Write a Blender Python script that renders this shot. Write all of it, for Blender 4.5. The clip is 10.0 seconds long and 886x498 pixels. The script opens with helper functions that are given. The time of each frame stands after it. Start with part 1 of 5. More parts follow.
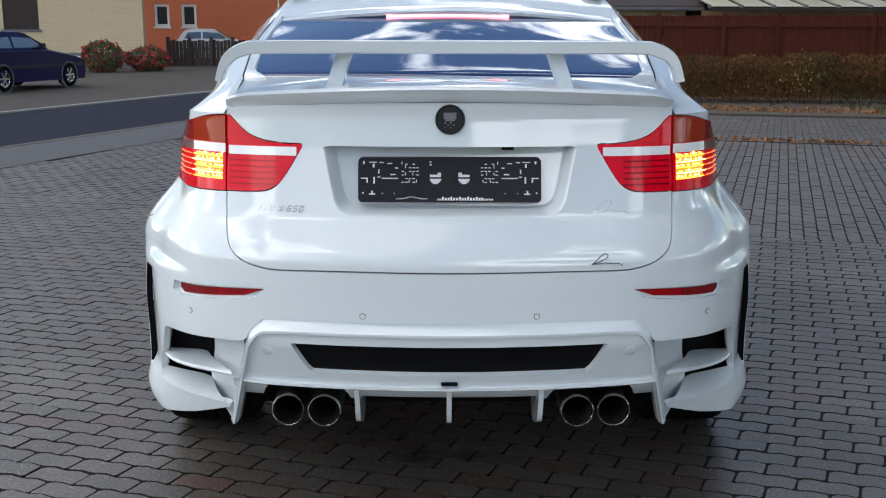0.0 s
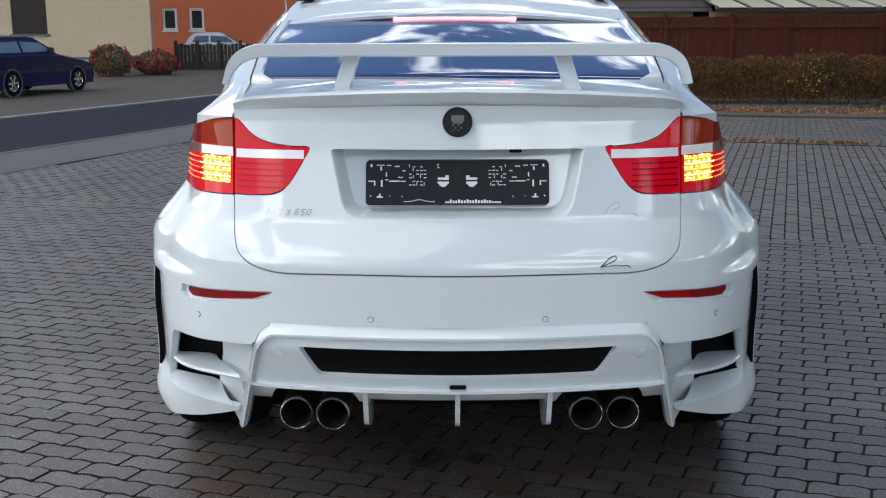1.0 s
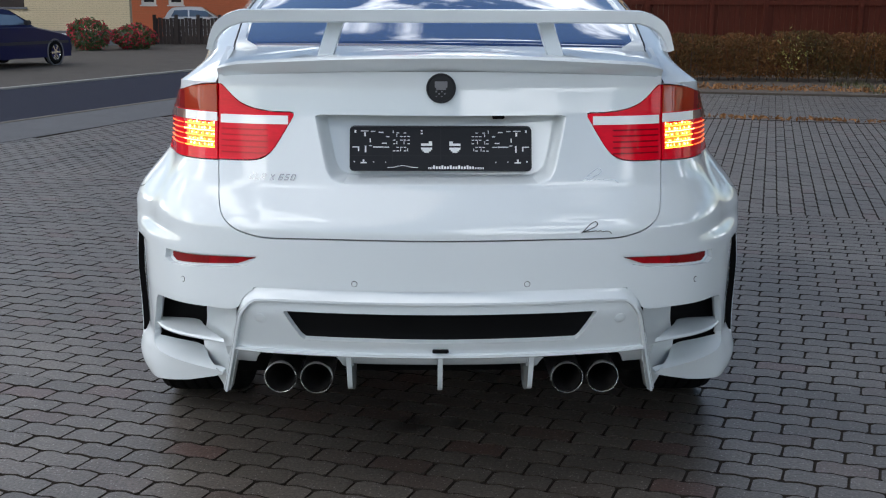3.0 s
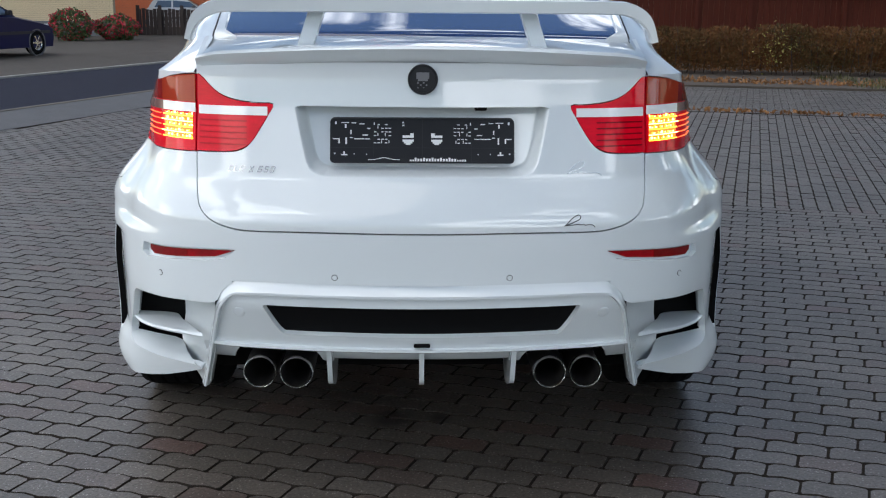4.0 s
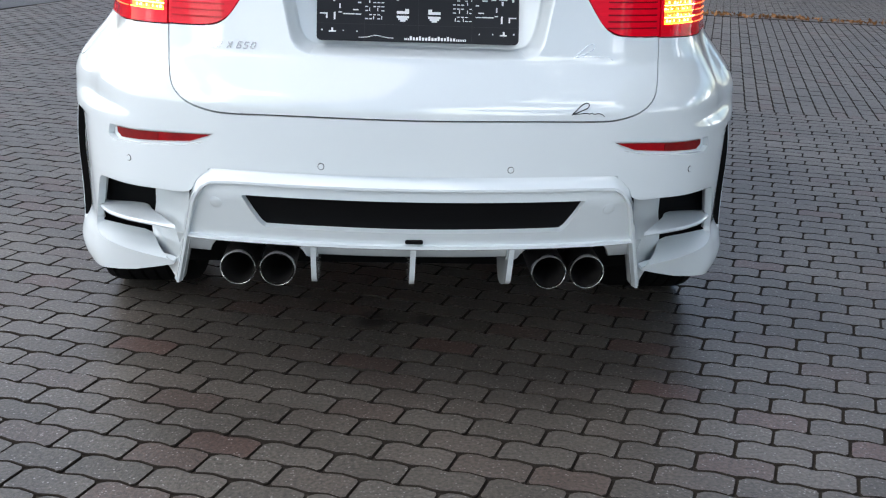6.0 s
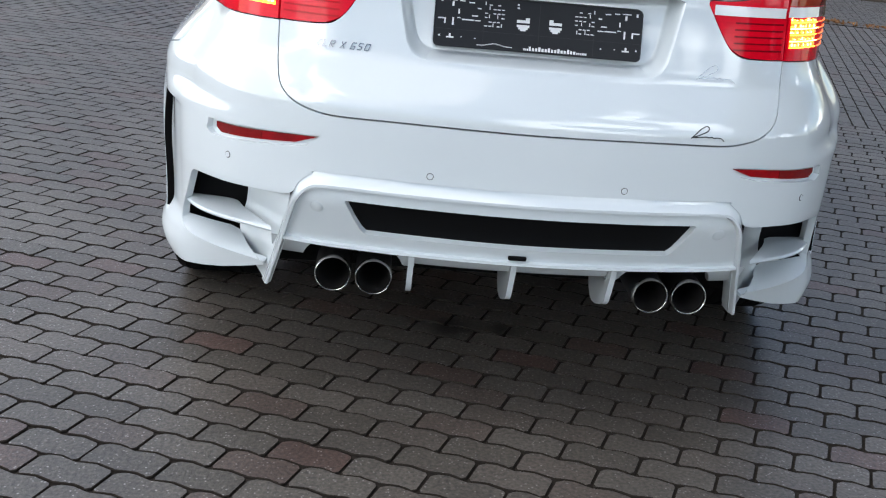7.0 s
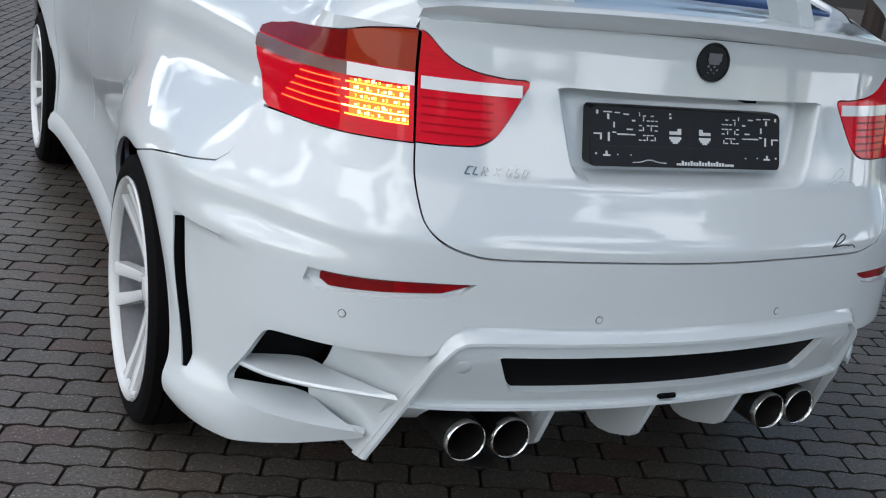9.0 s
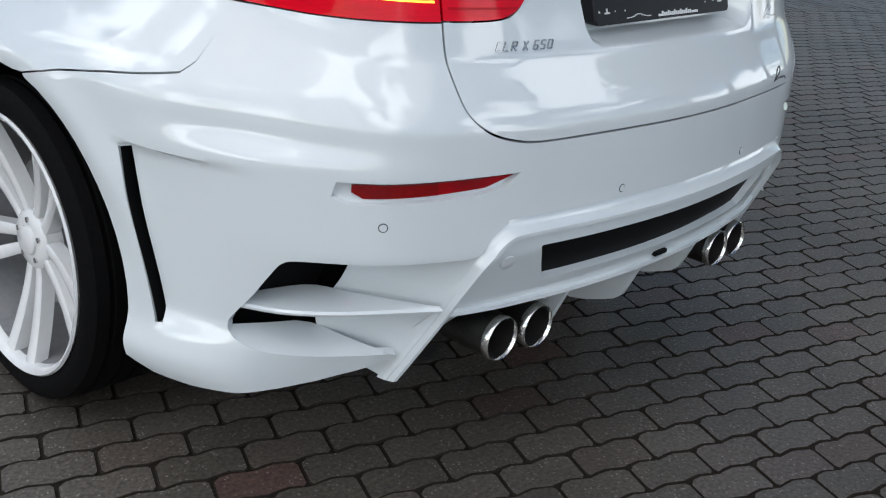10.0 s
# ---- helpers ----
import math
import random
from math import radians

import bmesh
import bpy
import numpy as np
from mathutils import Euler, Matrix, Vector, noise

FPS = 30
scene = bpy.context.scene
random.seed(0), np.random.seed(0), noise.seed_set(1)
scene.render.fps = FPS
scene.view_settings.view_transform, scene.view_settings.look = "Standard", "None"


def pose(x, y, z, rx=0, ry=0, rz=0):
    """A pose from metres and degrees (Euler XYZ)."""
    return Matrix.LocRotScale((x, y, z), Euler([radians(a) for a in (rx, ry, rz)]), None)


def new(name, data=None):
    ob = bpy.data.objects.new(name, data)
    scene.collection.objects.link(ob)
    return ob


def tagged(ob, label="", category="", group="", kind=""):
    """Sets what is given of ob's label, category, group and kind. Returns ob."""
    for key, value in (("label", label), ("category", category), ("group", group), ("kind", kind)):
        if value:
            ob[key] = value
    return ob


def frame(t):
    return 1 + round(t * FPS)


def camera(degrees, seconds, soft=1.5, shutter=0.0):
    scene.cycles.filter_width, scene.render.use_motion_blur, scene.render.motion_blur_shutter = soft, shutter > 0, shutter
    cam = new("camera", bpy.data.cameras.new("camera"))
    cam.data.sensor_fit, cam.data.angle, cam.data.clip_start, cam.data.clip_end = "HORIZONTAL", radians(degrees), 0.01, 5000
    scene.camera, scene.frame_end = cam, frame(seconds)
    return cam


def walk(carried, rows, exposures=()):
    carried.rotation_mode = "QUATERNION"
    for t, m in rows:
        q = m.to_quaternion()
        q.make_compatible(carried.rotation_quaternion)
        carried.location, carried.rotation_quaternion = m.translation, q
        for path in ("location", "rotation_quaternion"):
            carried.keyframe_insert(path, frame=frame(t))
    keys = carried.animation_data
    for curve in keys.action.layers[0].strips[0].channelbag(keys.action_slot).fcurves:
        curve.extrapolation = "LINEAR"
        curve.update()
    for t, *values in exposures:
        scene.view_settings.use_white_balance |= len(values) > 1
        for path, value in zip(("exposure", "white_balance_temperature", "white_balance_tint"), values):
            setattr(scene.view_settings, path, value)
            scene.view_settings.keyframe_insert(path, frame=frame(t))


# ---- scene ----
cam = camera(45.41, 10.0, soft=1.15)
# seconds, eye x y z, yaw, pitch, roll
ROWS = [
    (0.0, -0.032, -2.944, 1.497, -0.22, -11.84, -0.12),
    (0.5, -0.033, -2.941, 1.494, -0.17, -12.13, -0.38),
    (1.0, -0.032, -2.938, 1.497, 0.16, -11.71, 0.16),
    (1.5, -0.034, -2.946, 1.497, 0.00, -10.71, -0.01),
    (2.0, -0.034, -2.983, 1.489, 0.34, -11.04, 0.31),
    (2.5, -0.029, -2.987, 1.482, 0.00, -11.92, 0.16),
    (3.8, -0.064, -2.944, 1.452, -1.82, -13.77, -0.68),
    (4.0, -0.030, -2.939, 1.463, -1.62, -13.32, -0.49),
    (4.5, -0.040, -2.883, 1.461, -2.14, -14.91, -1.07),
    (5.0, -0.080, -2.828, 1.405, -2.85, -16.85, -2.07),
    (6.3, -0.139, -2.695, 1.368, -3.80, -18.50, -1.67),
    (6.5, -0.193, -2.676, 1.388, -4.00, -17.99, -1.14),
    (7.0, -0.389, -2.596, 1.420, -2.44, -19.78, -5.16),
    (7.5, -0.527, -2.412, 1.429, -5.85, -19.14, -4.48),
    (8.0, -0.876, -2.236, 1.461, -16.33, -16.33, -6.94),
    (8.5, -1.186, -2.066, 1.455, -19.43, -17.02, -6.68),
    (9.0, -1.526, -1.773, 1.468, -24.79, -17.55, -7.47),
    (9.5, -1.835, -1.487, 1.424, -37.29, -23.08, -3.94),
    (10.0, -2.029, -1.147, 1.370, -46.47, -22.45, -5.18),
]
walk(cam, [(t, pose(x, y, z, 90 + pitch, roll, yaw)) for t, x, y, z, yaw, pitch, roll in ROWS],
     exposures=[(0.0, 0.41), (1.2, 0.43), (2.2, 0.34), (4.5, 0.42), (6.3, 0.84), (7.2, 0.60), (8.0, 0.24), (8.6, 0.20), (9.4, -0.06), (10.0, 0.08)])

# ---- world, sun ----
SUN_EL, SUN_AZ = 44.0, 262.0
world = bpy.data.worlds.new("sky")
scene.world = world
world.use_nodes = True
wn, wl = world.node_tree.nodes, world.node_tree.links
wn.clear()
w_out, w_bg = wn.new("ShaderNodeOutputWorld"), wn.new("ShaderNodeBackground")
sky = wn.new("ShaderNodeTexSky")
sky.sky_type, sky.sun_disc = "NISHITA", False
sky.dust_density, sky.ozone_density = 0.3, 2.5
sky.sun_elevation, sky.sun_rotation = radians(SUN_EL), radians(SUN_AZ)
w_co, w_map, w_noise, w_ramp, w_mix = (wn.new("ShaderNode" + k) for k in ("TexCoord", "Mapping", "TexNoise", "ValToRGB", "MixRGB"))
w_map.inputs["Scale"].default_value = (1.0, 1.0, 1.7)
w_noise.inputs["Scale"].default_value, w_noise.inputs["Detail"].default_value, w_noise.inputs["Roughness"].default_value = 2.7, 8.0, 0.55
w_ramp.color_ramp.elements[0].position, w_ramp.color_ramp.elements[1].position = 0.545, 0.595
w_mix.inputs[2].default_value = (22.4, 23.9, 25.6, 1)
wl.new(w_co.outputs["Generated"], w_map.inputs[0])
wl.new(w_map.outputs[0], w_noise.inputs["Vector"])
wl.new(w_noise.outputs["Fac"], w_ramp.inputs[0])
wl.new(w_ramp.outputs[0], w_mix.inputs[0])
wl.new(sky.outputs[0], w_mix.inputs[1])
wl.new(w_mix.outputs[0], w_bg.inputs[0])
wl.new(w_bg.outputs[0], w_out.inputs[0])
w_bg.inputs[1].default_value = 0.096
sun = new("sun", bpy.data.lights.new("sun", "SUN"))
sun.data.energy, sun.data.angle, sun.data.color = 1.5, radians(110), (1.0, 0.93, 0.84)
sun.matrix_world = pose(0, 0, 20, 90 - SUN_EL, 0, 180 - SUN_AZ)

# ---- materials ----
def mat(name, colour, rough=0.5, metal=0.0, vary=0.0, scale=8.0, bump=0.0, bscale=60.0, coat=0.0, tint=None, rand=0.0, emit=None, power=0.0, spec=0.5, stretch=None, ior=1.5):
    """A principled material: colour varied by noise at two scales towards tint, fine bump, optional clear coat."""
    m = bpy.data.materials.new(name)
    m.use_nodes = True
    n, l = m.node_tree.nodes, m.node_tree.links
    b = n["Principled BSDF"]
    b.inputs["Roughness"].default_value, b.inputs["Metallic"].default_value = rough, metal
    b.inputs["Base Color"].default_value = (*colour, 1)
    b.inputs["Coat Weight"].default_value, b.inputs["Coat Roughness"].default_value, b.inputs["Coat IOR"].default_value = coat, 0.02, ior
    b.inputs["Specular IOR Level"].default_value = spec
    if emit:
        b.inputs["Emission Color"].default_value, b.inputs["Emission Strength"].default_value = (*emit, 1), power
    if vary or bump or rand:
        co = n.new("ShaderNodeTexCoord")
        mp = n.new("ShaderNodeMapping")
        if stretch:
            mp.inputs["Scale"].default_value = stretch
        l.new(co.outputs["Object"], mp.inputs[0])
    if vary:
        big, fine, mix, add = n.new("ShaderNodeTexNoise"), n.new("ShaderNodeTexNoise"), n.new("ShaderNodeMixRGB"), n.new("ShaderNodeMath")
        big.inputs["Scale"].default_value, big.inputs["Detail"].default_value = scale, 5
        fine.inputs["Scale"].default_value, fine.inputs["Detail"].default_value = scale * 9, 6
        l.new(mp.outputs[0], big.inputs["Vector"]), l.new(mp.outputs[0], fine.inputs["Vector"])
        add.operation = "ADD"
        l.new(big.outputs["Fac"], add.inputs[0]), l.new(fine.outputs["Fac"], add.inputs[1])
        rng = n.new("ShaderNodeMapRange")
        rng.inputs["From Min"].default_value, rng.inputs["From Max"].default_value = 0.7, 1.3
        rng.inputs["To Max"].default_value = vary
        l.new(add.outputs[0], rng.inputs["Value"])
        t = tint or tuple(v * 0.4 for v in colour)
        mix.inputs[1].default_value, mix.inputs[2].default_value = (*colour, 1), (*t, 1)
        l.new(rng.outputs[0], mix.inputs[0])
        last = mix.outputs[0]
        if rand:
            info, hsv, r2 = n.new("ShaderNodeObjectInfo"), n.new("ShaderNodeHueSaturation"), n.new("ShaderNodeMapRange")
            r2.inputs["To Min"].default_value, r2.inputs["To Max"].default_value = 1 - rand, 1 + rand
            l.new(info.outputs["Random"], r2.inputs["Value"]), l.new(r2.outputs[0], hsv.inputs["Value"])
            l.new(last, hsv.inputs["Color"])
            last = hsv.outputs[0]
        l.new(last, b.inputs["Base Color"])
    if bump:
        nz, bp = n.new("ShaderNodeTexNoise"), n.new("ShaderNodeBump")
        nz.inputs["Scale"].default_value, nz.inputs["Detail"].default_value = bscale, 6
        l.new(mp.outputs[0], nz.inputs["Vector"])
        bp.inputs["Strength"].default_value, bp.inputs["Distance"].default_value = bump, 0.01
        l.new(nz.outputs["Fac"], bp.inputs["Height"]), l.new(bp.outputs[0], b.inputs["Normal"])
    return m


PAINT = mat("white_paint", (0.69, 0.735, 0.75), 0.35, coat=1.0, ior=1.85, spec=0.05, vary=0.04, scale=3, tint=(0.60, 0.66, 0.68))
# Blue of the mirrored sky is mixed into the tinted glass's base colour.
GLASS = mat("sky_blue_dark_glass", (0.004, 0.026, 0.12), 0.01, spec=0.5, coat=1.0, ior=1.65)
BLACK = mat("black_plastic", (0.004, 0.004, 0.0045), 0.6, spec=0.12, vary=0.3, scale=20)
PLATE = mat("plate_black", (0.010, 0.010, 0.012), 0.35, spec=0.25, vary=0.3, scale=20)
DARK = mat("underbody_black", (0.004, 0.004, 0.004), 0.9, spec=0.1, vary=0.3)
SEAL = mat("dark_gap", (0.012, 0.012, 0.013), 0.7)
RED = mat("red_lens", (0.80, 0.002, 0.018), 0.15, coat=0.5, spec=0.05, vary=0.4, scale=5, tint=(0.46, 0.001, 0.008), stretch=(1, 1, 5))
RED_DARK = mat("dark_red_lens", (0.24, 0.005, 0.006), 0.15, coat=0.4, spec=0.1, vary=0.5, scale=9)
TURN = mat("orange_red_lens", (0.36, 0.034, 0.010), 0.08, coat=0.65, spec=0.1, vary=0.5, scale=14, tint=(0.30, 0.018, 0.008), stretch=(1, 1, 3))
SMOKE = mat("smoked_lens", (0.17, 0.085, 0.08), 0.15, coat=0.35, spec=0.2)
WHITE_STRIPE = mat("white_lens", (0.85, 0.85, 0.84), 0.12, coat=1.0)
PALE_STRIPE = mat("dull_white_lens", (0.86, 0.83, 0.81), 0.15, coat=0.8)
REFLECTOR = mat("reflector_red", (0.40, 0.003, 0.008), 0.2, coat=0.3, spec=0.1, vary=1.0, scale=2.2, tint=(0.16, 0.006, 0.008))
RIB = mat("ribbed_red_lens", (0.50, 0.003, 0.010), 0.2, coat=0.2, spec=0.05)
RIB_DARK = mat("dark_ribbed_lens", (0.20, 0.002, 0.006), 0.2, coat=0.3, spec=0.05)
GLOW = mat("lit_lens", (0.8, 0.06, 0.02), 0.4, emit=(1.0, 0.34, 0.015), power=0.75)
# Dull steel with the shade of the bumper arch put into its colour.
BRUSHED = mat("shaded_dull_steel", (0.12, 0.115, 0.11), 0.45, 1.0, vary=0.4, scale=10)
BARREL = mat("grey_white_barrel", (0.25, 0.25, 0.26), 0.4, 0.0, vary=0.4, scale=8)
CHROME = mat("polished_steel", (0.78, 0.78, 0.76), 0.2, 1.0, vary=0.25, scale=12)
STEEL_IN = mat("sooty_steel", (0.03, 0.028, 0.027), 0.55, 0.6, vary=0.4, scale=25)
RUBBER = mat("tyre_rubber", (0.0032, 0.0032, 0.0035), 0.75, vary=0.4, scale=14, tint=(0.006, 0.0055, 0.0055), bump=0.2, bscale=120, spec=0.08)
RIM = mat("white_alloy", (0.74, 0.75, 0.75), 0.25, coat=0.8, vary=0.1, scale=6)
DARKCHROME = mat("dark_chrome", (0.36, 0.36, 0.365), 0.15, 1.0)
SILVER = mat("silver_marks", (0.75, 0.75, 0.75), 0.4)
LED = mat("lit_led", (1.0, 0.55, 0.1), 0.3, emit=(1.0, 0.50, 0.03), power=2.6)
LED2 = mat("lit_led_core", (1.0, 0.7, 0.3), 0.3, emit=(1.0, 0.78, 0.22), power=4.0)
LEDRED = mat("lit_red", (0.9, 0.1, 0.03), 0.3, emit=(1.0, 0.16, 0.03), power=1.3)
BRAKE = mat("lit_brake_lamp", (1.0, 0.4, 0.4), 0.3, emit=(1.0, 0.20, 0.24), power=4.0)
JOINT = mat("joint_sand", (0.038, 0.031, 0.025), 0.95, spec=0.1, vary=0.6, scale=15, bump=0.4)
FOOTWAY = mat("footway_asphalt", (0.075, 0.077, 0.084), 0.75, vary=0.5, scale=3, bump=0.4, bscale=150)
ASPHALT = mat("asphalt", (0.017, 0.020, 0.037), 0.85, spec=0.12, vary=0.5, scale=3, bump=0.4, bscale=180)
CONCRETE = mat("concrete", (0.13, 0.110, 0.092), 0.85, vary=0.5, scale=4, bump=0.3, bscale=90)
WOOD = mat("red_brown_fence", (0.092, 0.020, 0.011), 0.6, spec=0.15, vary=0.6, scale=2, tint=(0.045, 0.012, 0.008), bump=0.3, bscale=40, stretch=(6, 6, 0.6))
DARKWOOD = mat("dark_timber", (0.035, 0.022, 0.018), 0.7, vary=0.5, scale=4)
BEIGE = mat("beige_brick", (0.62, 0.51, 0.34), 0.85, vary=0.3, scale=3, tint=(0.50, 0.41, 0.27), bump=0.3)
REDBRICK = mat("red_brick", (0.66, 0.19, 0.085), 0.85, vary=0.4, scale=3, tint=(0.53, 0.15, 0.07), bump=0.3)
MORTAR = mat("sand_mortar", (0.42, 0.35, 0.24), 0.95, vary=0.3)
MORTAR_RED = mat("brown_mortar", (0.52, 0.19, 0.10), 0.95, vary=0.3)
ROOFTILE = mat("dark_roof_tile", (0.06, 0.045, 0.045), 0.7, vary=0.5, scale=3)
WHITE = mat("white_frame", (0.78, 0.78, 0.76), 0.45, vary=0.15, scale=4)
WINDOW = mat("window_glass", (0.02, 0.025, 0.03), 0.05, spec=0.8)
BLUECAR = mat("dark_blue_paint", (0.004, 0.006, 0.052), 0.4, coat=0.15, spec=0.15, vary=0.1)
GREYTRIM = mat("grey_trim", (0.12, 0.12, 0.13), 0.6)
LEAF = mat("hedge_leaf", (0.17, 0.062, 0.019), 0.7, vary=1.0, scale=0.9, tint=(0.032, 0.036, 0.011), spec=0.2)
# Pale blue base stands in for sky reflected in the parked cars' windows.
CARGLASS = mat("sky_pale_car_glass", (0.10, 0.14, 0.19), 0.05, spec=1.0, coat=1.0)
FARPAVE = mat("worn_pavement", (0.078, 0.069, 0.061), 0.85, spec=0.2, vary=0.5, scale=2, bump=0.4, bscale=150)
LEAF2 = mat("bush_leaf", (0.060, 0.11, 0.025), 0.6, vary=0.8, scale=3, tint=(0.02, 0.04, 0.01))
FLOWER = mat("red_flower", (0.42, 0.012, 0.026), 0.6, vary=0.5, scale=9, tint=(0.3, 0.01, 0.06))
SOIL = mat("soil", (0.082, 0.062, 0.046), 0.95, vary=0.6, scale=3)

# ---- builders ----
def link(name, bm, material, parent=None, label="", smooth=True, angle=35):
    """One mesh object out of a bmesh; edges sharper than angle stay sharp."""
    bmesh.ops.remove_doubles(bm, verts=bm.verts, dist=1e-5)
    for e in bm.edges:
        e.smooth = len(e.link_faces) == 2 and e.calc_face_angle(0) < radians(angle)
    for f in bm.faces:
        f.smooth = smooth
    me = bpy.data.meshes.new(name)
    bm.to_mesh(me)
    bm.free()
    me.materials.append(material)
    ob = new(name, me)
    if parent:
        ob.parent = parent
    if label:
        tagged(ob, label)
    return ob


part = link


def thing(name, label, category, group="", at=None):
    ob = new(name)
    ob.empty_display_size = 0.1
    if at:
        ob.matrix_world = at
    return tagged(ob, label, category, group)


def box(bm, lo, hi, bevel=0.0, m=None):
    r = bmesh.ops.create_cube(bm, size=1)
    vs = r["verts"]
    for v in vs:
        v.co = Vector([lo[i] + (v.co[i] + 0.5) * (hi[i] - lo[i]) for i in range(3)])
    if bevel:
        es = list({e for v in vs for e in v.link_edges})
        out = bmesh.ops.bevel(bm, geom=es, offset=bevel, segments=2, affect="EDGES")
        vs = list({v for f in out["faces"] for v in f.verts} | {v for v in vs if v.is_valid})
    if m is not None:
        bmesh.ops.transform(bm, matrix=m, verts=vs)
    return bm


def boxes(*pairs, bevel=0.0):
    bm = bmesh.new()
    for lo, hi in pairs:
        box(bm, lo, hi, bevel)
    return bm


def lathe(bm, profile, m=None, n=48):
    """Turns (radius, height) pairs round z."""
    rings = [[bm.verts.new((r * math.cos(2 * math.pi * i / n), r * math.sin(2 * math.pi * i / n), h)) for i in range(n)] for r, h in profile]
    for a, b in zip(rings, rings[1:]):
        for i in range(n):
            bm.faces.new((a[i], a[(i + 1) % n], b[(i + 1) % n], b[i]))
    if m is not None:
        bmesh.ops.transform(bm, matrix=m, verts=[v for r in rings for v in r])
    return bm


def loft(rings, closed=False, bm=None, caps=False):
    """Quads between rows of points."""
    bm = bm or bmesh.new()
    rows = [[bm.verts.new(p) for p in r] for r in rings]
    n = len(rows[0])
    for a, b in zip(rows, rows[1:]):
        for i in range(n if closed else n - 1):
            j = (i + 1) % n
            bm.faces.new((a[i], a[j], b[j], b[i]))
    if caps:
        bm.faces.new(rows[0][::-1])
        bm.faces.new(rows[-1])
    return bm


def curve_pts(pts, n):
    """n points along a Catmull-Rom curve."""
    p = np.array(pts, float)
    return [spline(p, t) for t in np.linspace(0, len(p) - 1, n)]


def spline(p, t):
    i = int(min(max(math.floor(t), 0), len(p) - 2))
    s = t - i
    a, b, c, d = p[max(i - 1, 0)], p[i], p[i + 1], p[min(i + 2, len(p) - 1)]
    return 0.5 * (2 * b + (c - a) * s + (2 * a - 5 * b + 4 * c - d) * s * s + (3 * b - a - 3 * c + d) * s ** 3)


def step(a, b, x):
    t = min(max((x - a) / (b - a), 0.0), 1.0)
    return t * t * (3 - 2 * t)


def mirror(bm, weld=True):
    """Adds the image across x = 0."""
    g = bmesh.ops.duplicate(bm, geom=bm.verts[:] + bm.edges[:] + bm.faces[:])["geom"]
    vs = [e for e in g if isinstance(e, bmesh.types.BMVert)]
    for v in vs:
        v.co.x = -v.co.x
    bmesh.ops.reverse_faces(bm, faces=[e for e in g if isinstance(e, bmesh.types.BMFace)])
    if weld:
        bmesh.ops.remove_doubles(bm, verts=[v for v in bm.verts if abs(v.co.x) < 2e-3], dist=1e-3)
    return bm


def flipped(bm):
    for v in bm.verts:
        v.co.x = -v.co.x
    bmesh.ops.reverse_faces(bm, faces=bm.faces[:])
    return bm


def outward(bm, centre):
    """Turns all faces away from a centre."""
    c = Vector(centre)
    bm.normal_update()
    s = sum(f.normal.dot(f.calc_center_median() - c) * f.calc_area() for f in bm.faces)
    if s < 0:
        bmesh.ops.reverse_faces(bm, faces=bm.faces[:])
    bm.normal_update()
    return bm


def solid(bm, t):
    """Gives an open sheet a thickness t against its normals, by a rim along its border and an inner skin."""
    bm.normal_update()
    bmesh.ops.solidify(bm, geom=bm.faces[:], thickness=t)
    return bm


def rim(bm, t):
    """Turns the border of a sheet in by t, for a panel with a visible edge."""
    bm.normal_update()
    nrm = {v: v.normal.copy() for v in bm.verts}
    es = [e for e in bm.edges if e.is_boundary]
    new_v = {}
    for v in {v for e in es for v in e.verts}:
        new_v[v] = bm.verts.new(v.co - nrm[v] * t)
    for e in es:
        f = e.link_faces[0]
        a, b = e.verts
        for l in f.loops:
            if l.edge == e:
                a, b = l.vert, l.link_loop_next.vert
        bm.faces.new((b, a, new_v[a], new_v[b]))
    return bm


def inside(poly, x, y):
    ok = False
    for (x0, y0), (x1, y1) in zip(poly, poly[1:] + poly[:1]):
        if (y0 > y) != (y1 > y) and x < (x1 - x0) * (y - y0) / (y1 - y0) + x0:
            ok = not ok
    return ok


def trim(bm, poly, keep=True):
    """Cuts a flat (u, z) sheet along a polygon and keeps what lies inside (or outside) it."""
    TU, TZ = .25, .05
    tiles = {}

    def store(f):
        c = f.calc_center_median()
        tiles.setdefault((int(c.x // TU), int(c.y // TZ)), set()).add(f)

    for f in bm.faces:
        store(f)
    for (x0, y0), (x1, y1) in zip(poly, poly[1:] + poly[:1]):
        if math.hypot(x1 - x0, y1 - y0) < 1e-7:
            continue
        lx, hx, ly, hy = min(x0, x1) - 1e-4, max(x0, x1) + 1e-4, min(y0, y1) - 1e-4, max(y0, y1) + 1e-4
        fs = []
        for i in range(int(lx // TU) - 1, int(hx // TU) + 2):
            for j in range(int(ly // TZ) - 1, int(hy // TZ) + 2):
                for f in tiles.get((i, j), ()):
                    if f.is_valid:
                        xs, ys = [v.co.x for v in f.verts], [v.co.y for v in f.verts]
                        if max(xs) >= lx and min(xs) <= hx and max(ys) >= ly and min(ys) <= hy:
                            fs.append(f)
        if not fs:
            continue
        fs = list(dict.fromkeys(fs))
        fs.sort(key=lambda f: (f.calc_center_median().x, f.calc_center_median().y))
        es = list({e for f in fs for e in f.edges})
        vs = list({v for f in fs for v in f.verts})
        got = bmesh.ops.bisect_plane(bm, geom=vs + es + fs, dist=1e-7, plane_co=(x0, y0, 0), plane_no=(y1 - y0, x0 - x1, 0))
        for g in got["geom"]:
            if isinstance(g, bmesh.types.BMFace):
                store(g)
    drop = []
    for f in bm.faces:
        c = f.calc_center_median()
        if inside(poly, c.x, c.y) != keep:
            drop.append(f)
    bmesh.ops.delete(bm, geom=drop, context="FACES")
    return bm


